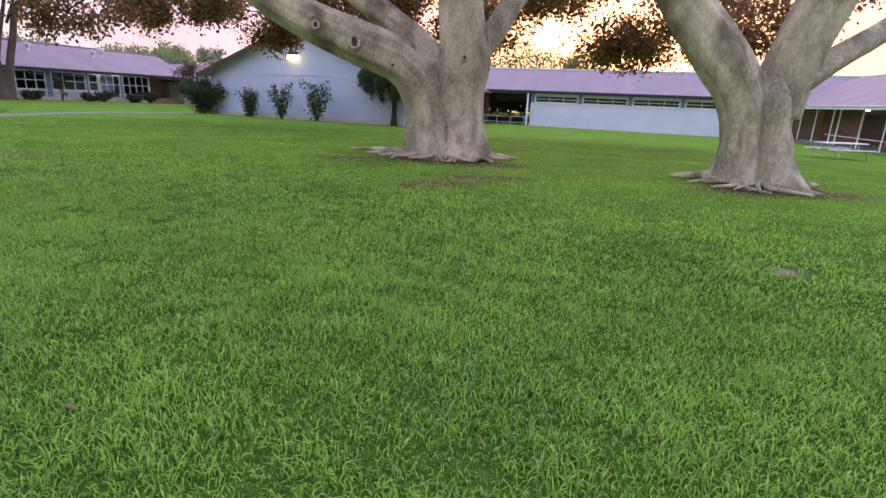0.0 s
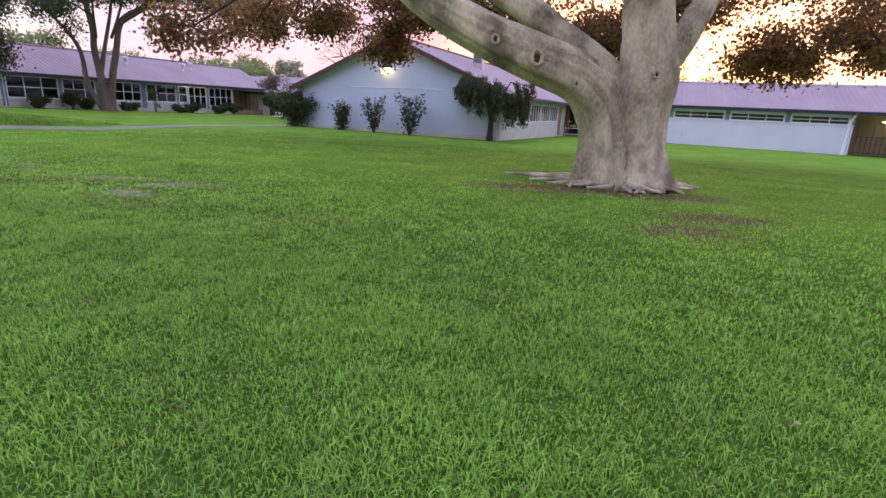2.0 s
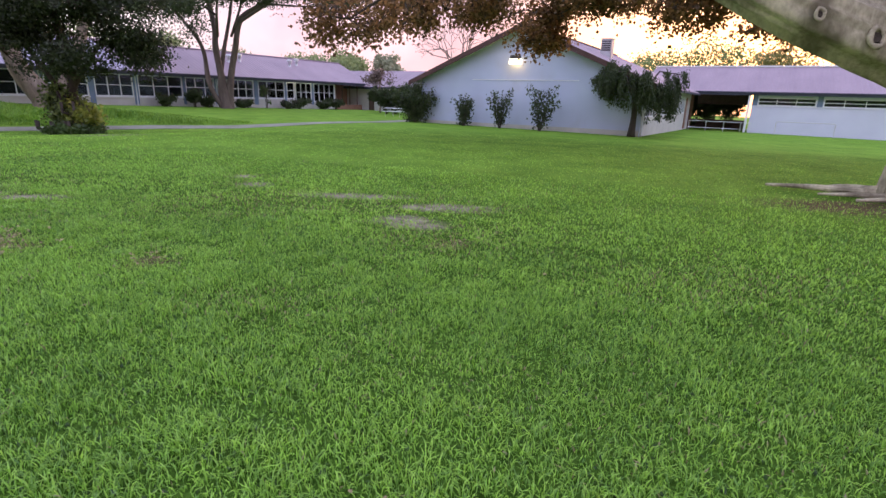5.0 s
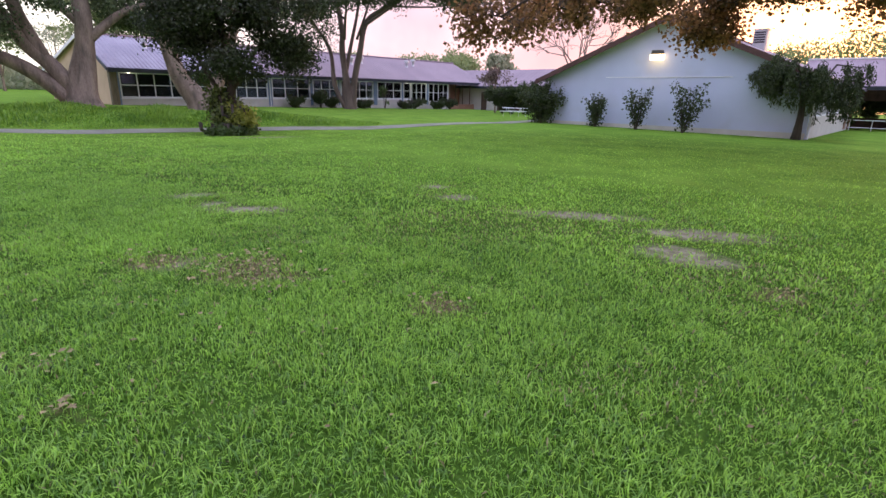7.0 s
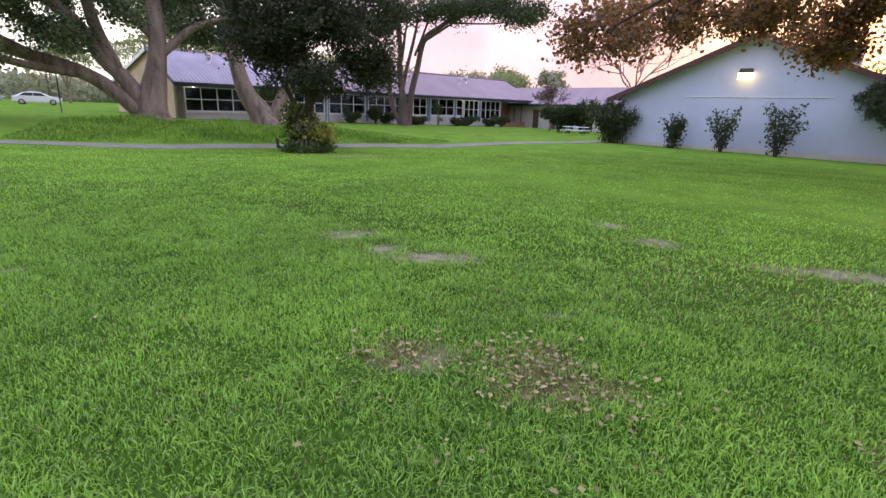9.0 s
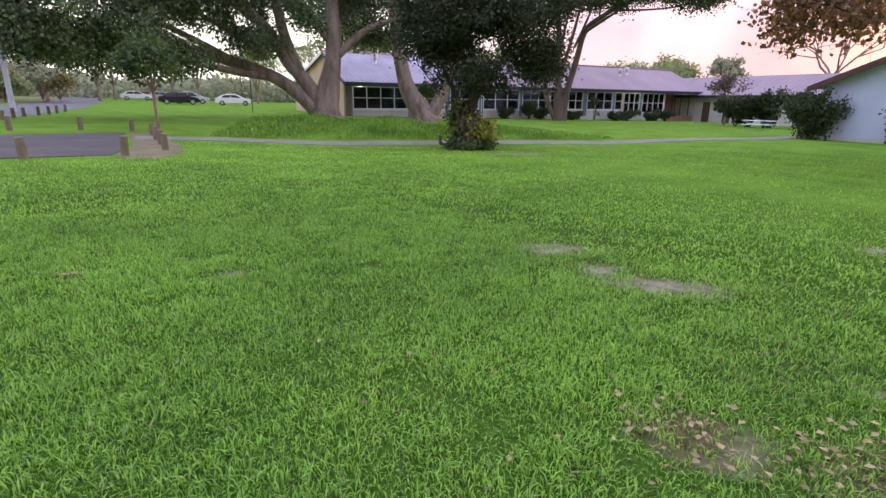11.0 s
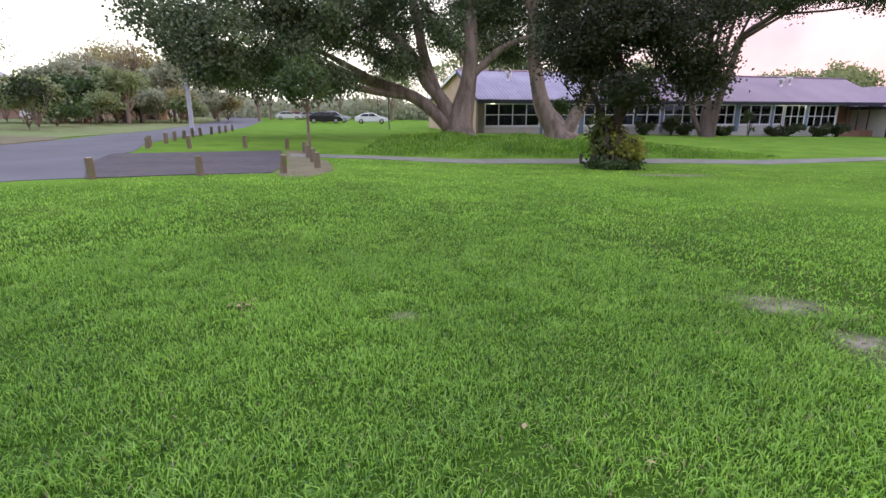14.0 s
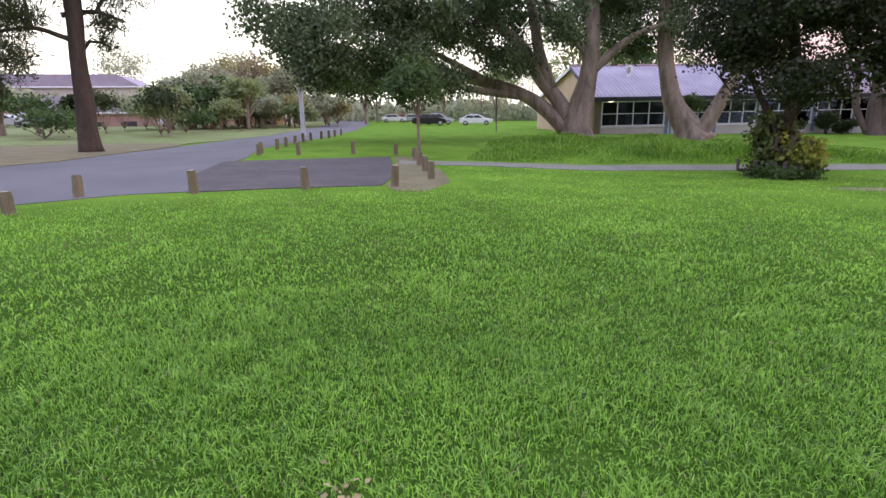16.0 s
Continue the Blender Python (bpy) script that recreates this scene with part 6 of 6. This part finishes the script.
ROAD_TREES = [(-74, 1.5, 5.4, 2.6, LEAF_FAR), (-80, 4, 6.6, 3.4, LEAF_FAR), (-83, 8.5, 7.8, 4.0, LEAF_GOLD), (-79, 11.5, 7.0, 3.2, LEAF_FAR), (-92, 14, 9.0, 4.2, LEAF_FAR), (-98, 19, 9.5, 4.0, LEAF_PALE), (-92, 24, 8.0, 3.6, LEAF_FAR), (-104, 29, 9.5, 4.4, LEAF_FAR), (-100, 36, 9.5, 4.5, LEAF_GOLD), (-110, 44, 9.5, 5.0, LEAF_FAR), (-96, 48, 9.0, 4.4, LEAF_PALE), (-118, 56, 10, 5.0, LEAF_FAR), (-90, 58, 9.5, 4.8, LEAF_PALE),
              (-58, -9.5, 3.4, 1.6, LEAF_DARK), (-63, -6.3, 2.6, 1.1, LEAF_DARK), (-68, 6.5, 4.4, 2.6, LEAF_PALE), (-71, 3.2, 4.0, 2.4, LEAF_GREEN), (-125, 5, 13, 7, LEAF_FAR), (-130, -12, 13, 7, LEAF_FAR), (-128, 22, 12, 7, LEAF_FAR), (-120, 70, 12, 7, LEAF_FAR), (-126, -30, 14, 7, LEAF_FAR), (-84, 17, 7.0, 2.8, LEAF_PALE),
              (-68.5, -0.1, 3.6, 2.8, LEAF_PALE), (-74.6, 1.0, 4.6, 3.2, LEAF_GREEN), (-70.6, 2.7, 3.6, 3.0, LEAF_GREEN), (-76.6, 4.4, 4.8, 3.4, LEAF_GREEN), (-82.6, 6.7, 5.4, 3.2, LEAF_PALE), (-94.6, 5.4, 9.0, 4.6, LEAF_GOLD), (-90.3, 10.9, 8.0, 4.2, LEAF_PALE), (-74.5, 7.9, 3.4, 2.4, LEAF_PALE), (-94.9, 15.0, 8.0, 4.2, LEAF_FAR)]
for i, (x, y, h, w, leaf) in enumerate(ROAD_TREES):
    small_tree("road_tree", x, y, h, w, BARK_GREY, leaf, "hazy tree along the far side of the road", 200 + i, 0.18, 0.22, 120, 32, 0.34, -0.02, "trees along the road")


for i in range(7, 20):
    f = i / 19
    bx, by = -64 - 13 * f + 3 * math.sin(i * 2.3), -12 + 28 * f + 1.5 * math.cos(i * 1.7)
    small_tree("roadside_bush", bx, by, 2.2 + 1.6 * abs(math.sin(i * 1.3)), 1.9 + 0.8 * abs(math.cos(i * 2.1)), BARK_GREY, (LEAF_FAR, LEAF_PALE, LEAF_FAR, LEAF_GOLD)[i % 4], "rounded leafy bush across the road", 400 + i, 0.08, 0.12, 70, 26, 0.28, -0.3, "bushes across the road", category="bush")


for i in range(26):
    f = i / 25
    bx = -50 - 44 * f
    by = 3.4 + 10.5 * f - 1.5 - 3.0 * abs(math.sin(i * 2.7)) - 7.0 * (i % 3 == 0)
    small_tree("verge_bush", bx, by, 1.3 + 1.9 * abs(math.sin(i * 1.9)), 1.5 + 1.0 * abs(math.cos(i * 1.1)), BARK_GREY, (LEAF_GREEN, LEAF_DARK, LEAF_PALE, LEAF_GREEN, LEAF_FAR)[i % 5], "low uneven bush on the rough verge", 500 + i, 0.05, 0.08, 60, 30, 0.20, -0.15, "bushes on the rough verge", category="bush")


def distant_woods():
    """A low belt of woods far across the road, its haze painted into the leaf colour."""
    rng = np.random.default_rng(77)
    n = 20000
    a = rng.uniform(radians(150), radians(215), n)
    d = rng.uniform(118, 150, n)
    x, y = d * np.cos(a), d * np.sin(a) + 30
    top = np.array([4.5 + 4.0 * noise.noise((q * 9.0, 3.0, 1.0)) + 1.8 * noise.noise((q * 31.0, 5.0, 2.0)) for q in a])
    z = gz(x, y) - 0.5 + rng.uniform(0, 1, n) ** 0.7 * np.maximum(top, 2.0)
    return tagged(part_np("distant_woods", *leaf_quads(rng, np.stack((x, y, z), 1), 1.0, 0.45), LEAF_FAR), "belt of distant woods with haze painted into the leaves", "woods", kind="stuff")


distant_woods()


def bare_tree(x, y, h, seed, label):
    """A leafless tree of forking limbs."""
    rng = np.random.default_rng(seed)
    t = thing("bare_tree", x, y, gz(x, y), 0, label, "tree")
    part("trunk", rod([(0, 0, -0.2), (0.05, 0, h * 0.2), (0, 0.1, h * 0.42)], [0.28, 0.24, 0.2], 10), BARK_GREY, t)
    bm = bmesh.new()

    def grow(p, d, length, r, depth):
        q = p + d * length
        m = (p + q) / 2 + Vector(rng.normal(0, 0.06 * length, 3))
        rod([p, m, q], [r, r * 0.85, r * 0.65], 5, bm)
        if depth:
            for _ in range(3 if depth > 2 else 2):
                e = (d + Vector(rng.normal(0, 0.48, 3)) + Vector((0, 0, 0.05))).normalized()
                grow(q, e, length * rng.uniform(0.62, 0.85), r * 0.6, depth - 1)
    for k in range(5):
        a = 2 * math.pi * k / 5
        grow(Vector((0, 0.1, h * 0.40)), Vector((0.7 * math.cos(a), 0.7 * math.sin(a), 0.8)).normalized(), h * 0.22, 0.13, 4)
    tagged(part("twig_mass", bm, BARK_GREY, t), kind="stuff")
    return t


bare_tree(-21.5, 78, 13.0, 300, "large leafless pale tree behind the hall")
bare_tree(-77, 6.5, 8.5, 301, "leafless forked tree across the road")


# ---- bollards ----
def bollard():
    t = thing("bollard", 0, 0, 0, 0, "short round weathered timber bollard in the grass", "bollard", "timber bollards")
    bm = rod([(0, 0, -0.15), (0.003, 0, 0.1), (-0.003, 0.002, 0.3), (0, 0, 0.43), (0, 0, 0.455)], [0.085, 0.084, 0.08, 0.08, 0.066], 12)
    for v in bm.verts:
        v.co.x += 0.006 * noise.noise(v.co * 14)
        v.co.y += 0.006 * noise.noise(v.co * 14 + Vector((5, 5, 5)))
    part("post", bm, POSTWOOD, t)
    part("cut_top", rod([(0, 0, 0.453), (0, 0, 0.461)], [0.064, 0.055], 12), POSTTOP, t, "pale cut end grain")
    return t


BOLLARDS = [(-22.98, 1.43), (-24.5, 1.97), (-24.3, 3.84), (-24.1, 5.85), (-23.8, 7.6), (-24.85, 8.8), (-26.6, 9.3), (-28.2, 9.7), (-30.1, 10.2), (-32.2, 10.2), (-33.0, 8.8), (-33.2, 6.85), (-34.6, 5.65), (-33.6, 5.5), (-36.6, 6.4), (-38.5, 6.95), (-40.7, 7.6), (-42.2, 8.2), (-43.6, 8.8), (-45.0, 9.6), (-46.4, 10.3), (-48.2, 11.0), (-50.2, 11.8)]
first = bollard()
rng_b = random.Random(5)
for i, (x, y) in enumerate(BOLLARDS):
    b = first if i == 0 else copy_thing(first, Matrix())
    tall = (0.70, 0.82, 0.90, 0.90, 0.92)[i] if i < 5 else rng_b.uniform(0.82, 1.0)
    tip = (2.5, -9) if i == 1 else (rng_b.uniform(-3, 3), rng_b.uniform(-3, 3))
    b.matrix_basis = pose(x, y, gz(x, y) + 0.02, tip[0], tip[1], rng_b.uniform(0, 360)) @ Matrix.Diagonal((1, 1, tall, 1))


def lamp_pole():
    x, y = -51.0, 9.4
    t = thing("utility_pole", x, y, gz(x, y), 0, "tall pale grey utility pole beside the road", "pole")
    part("shaft", rod([(0, 0, -0.2), (-0.05, 0, 3), (-0.1, 0, 7.5)], [0.15, 0.14, 0.11], 12), POLE, t)
    part("crossarm", slab(-1.0, 0.8, -0.05, 0.05, 6.9, 7.05, 0.015), POSTWOOD, t)
    for k in (-0.9, -0.4, 0.3, 0.7):
        part("insulator", rod([(k, 0, 7.05), (k, 0, 7.12), (k, 0, 7.2)], [0.03, 0.05, 0.03], 8), WHITE, t)
    t2 = thing("street_lamp", -53.1, 25.4, gz(-53.1, 25.4), 0, "street lamp with lit orange head among the trees", "lamp")
    part("shaft", rod([(0, 0, -0.2), (0, 0, 3.0)], [0.05, 0.04], 8), DARKMETAL, t2)
    part("head", rod([(0, 0, 3.0), (0, 0, 3.2), (0, 0, 3.4), (0, 0, 3.5)], [0.10, 0.22, 0.20, 0.05], 10), ORANGE_GLOW, t2, "glowing orange lamp head")


lamp_pole()


# ---- picnic tables ----
def picnic_table(x, y, turn, label):
    t = thing("picnic_table", x, y, gz(x, y), turn, label, "picnic table", "picnic tables")
    for k in range(3):
        part("top_plank", slab(-1.1, 1.1, -0.36 + k * 0.25, -0.13 + k * 0.25, 0.70, 0.745, 0.01), WHITE, t)
    for s in (-1, 1):
        part("bench_plank", slab(-1.1, 1.1, s * 0.72 - 0.13, s * 0.72 + 0.13, 0.42, 0.46, 0.01), WHITE, t)
        part("frame", rod([(s * 0.75, -0.8, -0.05), (s * 0.75, -0.62, 0.40), (s * 0.75, 0.62, 0.40), (s * 0.75, 0.8, -0.05)], [0.03] * 4, 8), METAL, t)
        part("leg", rod([(s * 0.75, -0.22, 0.38), (s * 0.75, -0.2, 0.70)], [0.03, 0.03], 8), METAL, t)
        part("leg", rod([(s * 0.75, 0.22, 0.38), (s * 0.75, 0.2, 0.70)], [0.03, 0.03], 8), METAL, t)
    return t


def pipe_rail(x, y, turn):
    """A low hoop of galvanised pipe with a middle post."""
    t = thing("pipe_rail", x, y, gz(x, y), turn, "plain grey pipe rail on the lawn before the hall", "rail")
    part("hoop", rod([(-2.1, 0, -0.2), (-2.1, 0, 1.02), (-2.02, 0, 1.12), (2.02, 0, 1.12), (2.1, 0, 1.02), (2.1, 0, -0.2)], [0.035] * 6, 8), METAL, t)
    for k in (-2.1, 2.1):
        part("footing", rod([(k, 0, -0.05), (k, 0, 0.03)], [0.10, 0.08], 10), CONCRETE, t)
    return t


pipe_rail(13.6, 54.0, TURN)
picnic_table(19.6, 24.6, 5, "white slatted picnic table on the lawn")
picnic_table(-21.4, 50.2, -10, "white slatted picnic table by the hall")


# ---- parked cars ----
def car(name, x, y, turn, paint, label, tall=1.0):
    t = thing(name, x, y, gz(x, y), turn, label, "car", "parked cars")
    h = 1.42 * tall
    side = [(-2.2, 0.34), (-2.26, 0.62), (-2.2, 0.92), (-1.82, 1.0), (-1.2, h - 0.10), (-0.72, h - 0.01), (-0.1, h), (0.34, h - 0.05), (1.12, 0.98), (1.75, 0.86), (2.12, 0.72), (2.22, 0.5), (2.18, 0.32), (1.75, 0.24), (-1.75, 0.24)]
    bm = prism(side, -0.84, 0.84)
    bmesh.ops.bevel(bm, geom=[e for e in bm.edges if abs(e.verts[0].co.y - e.verts[1].co.y) < 0.01], offset=0.09, segments=3, affect="EDGES")
    for v in bm.verts:
        if v.co.z > 0.95:
            v.co.y *= 1 - 0.16 * (v.co.z - 0.95) / (h - 0.95)
    part("body", bm, paint, t)
    for s in (-1, 1):
        part("window", prism([(-1.52, 0.98), (-0.36, 0.96), (-0.36, h - 0.12), (-1.05, h - 0.14)], s * 0.745, s * 0.835), DARKMETAL, t, "dark side window")
        part("window", prism([(-0.28, 0.96), (0.92, 0.96), (0.30, h - 0.13), (-0.28, h - 0.12)], s * 0.745, s * 0.835), DARKMETAL, t, "dark side window")
        for wx in (-1.38, 1.38):
            w = part("wheel", rod([(wx, s * 0.66, 0.31), (wx, s * 0.70, 0.31), (wx, s * 0.84, 0.31), (wx, s * 0.87, 0.31)], [0.27, 0.31, 0.31, 0.27], 18), RUBBER, t)
            part("rim", rod([(wx, s * 0.872, 0.31), (wx, s * 0.885, 0.31)], [0.20, 0.17], 12), RIM, w)
        part("headlight", slab(2.12, 2.24, s * 0.72 - 0.14, s * 0.72 + 0.14, 0.62, 0.76, 0.02), WHITE, t)
        part("tail_light", slab(-2.27, -2.17, s * 0.72 - 0.12, s * 0.72 + 0.12, 0.66, 0.84, 0.02), BRICK, t)
        part("mirror", slab(0.86, 1.02, s * 0.94 - 0.08, s * 0.94 + 0.08, 0.98, 1.1, 0.03), paint, t)
    return t


WHITE_CAR, BLACK_CAR, SILVER_CAR, RED_CAR, BLUE_CAR = (car_paint(n, c) for n, c in (("white_paint", (0.75, 0.76, 0.78)), ("black_paint", (0.015, 0.015, 0.018)), ("silver_paint", (0.42, 0.44, 0.47)), ("red_paint", (0.42, 0.12, 0.07)), ("blue_paint", (0.12, 0.2, 0.4))))
car("sedan", -77.8, 35.4, 62, WHITE_CAR, "white sedan parked on the grass edge")
car("sedan", -78.2, 28.9, 70, BLACK_CAR, "black sedan parked near the trees")
car("sedan", -83.3, 32.2, 66, SILVER_CAR, "silver car parked behind a black one", 1.1)
car("sedan", -118.0, 38.0, 70, RED_CAR, "red-orange car parked under the trees")
car("sedan", -104.0, 32.0, 72, WHITE_CAR, "white car parked in the far row")
car("sedan", -108.0, 37.0, 75, SILVER_CAR, "silver car parked in the far row")
car("sedan", -90.0, 33.0, 70, BLUE_CAR, "blue car parked in the far row")
car("sedan", -112.0, 41.0, 75, WHITE_CAR, "white car parked in the far row")
car("sedan", -84.0, -0.5, 80, WHITE_CAR, "pale car parked across the road")
car("sedan", -85.0, -17.5, 80, SILVER_CAR, "pale car parked across the road")


# ---- flats across the road ----
def flats(x, y, turn, w, d, h, wall, label, seed):
    t = thing("apartment_block", x, y, gz(x, y) - 1.5, turn, label, "building", "flats across the road")
    part("wall", slab(0, w, -d, 0, -1, h), wall, t)
    for f in range(max(1, int(h / 2.7))):
        for k in range(int(w / 3.4)):
            xa, za = 0.8 + k * 3.4, 0.9 + f * 2.7
            wdw = part("window", slab(xa, xa + 1.7, 0.004, 0.05, za, za + 1.2, 0.01), DARKMETAL, t)
            part("frame", slab(xa - 0.06, xa + 1.76, 0.004, 0.08, za - 0.09, za - 0.005, 0.01), WHITE, wdw)
    part("eave", slab(-0.5, w + 0.5, -d - 0.5, 0.5, h + 0.004, h + 0.22, 0.03), WHITE, t)
    roof = prism([(-0.5, h + 0.224), (w + 0.5, h + 0.224), (w - 2.5, h + 2.0), (2.5, h + 2.0)], -d - 0.4, 0.4)
    part("roof", roof, ROOF_GREY, t, "hazy grey tiled roof")
    return t


flats(-89, -22, -97, 15, 9, 5.4, FLATS, "two-storey red brick flats with a grey roof", 1)
flats(-86, -4.5, -97, 12, 9, 3.0, FLATS, "low brick house behind the trees", 2)
flats(-92, 12, -97, 12, 9, 3.0, TAN, "tan brick house behind the trees", 3)
flats(-112, -8, -97, 26, 12, 7.0, CREAM, "pale rendered flats beyond the trees", 4)
flats(-116, 16, -97, 18, 12, 6.4, CREAM, "pale rendered flats beyond the trees", 5)
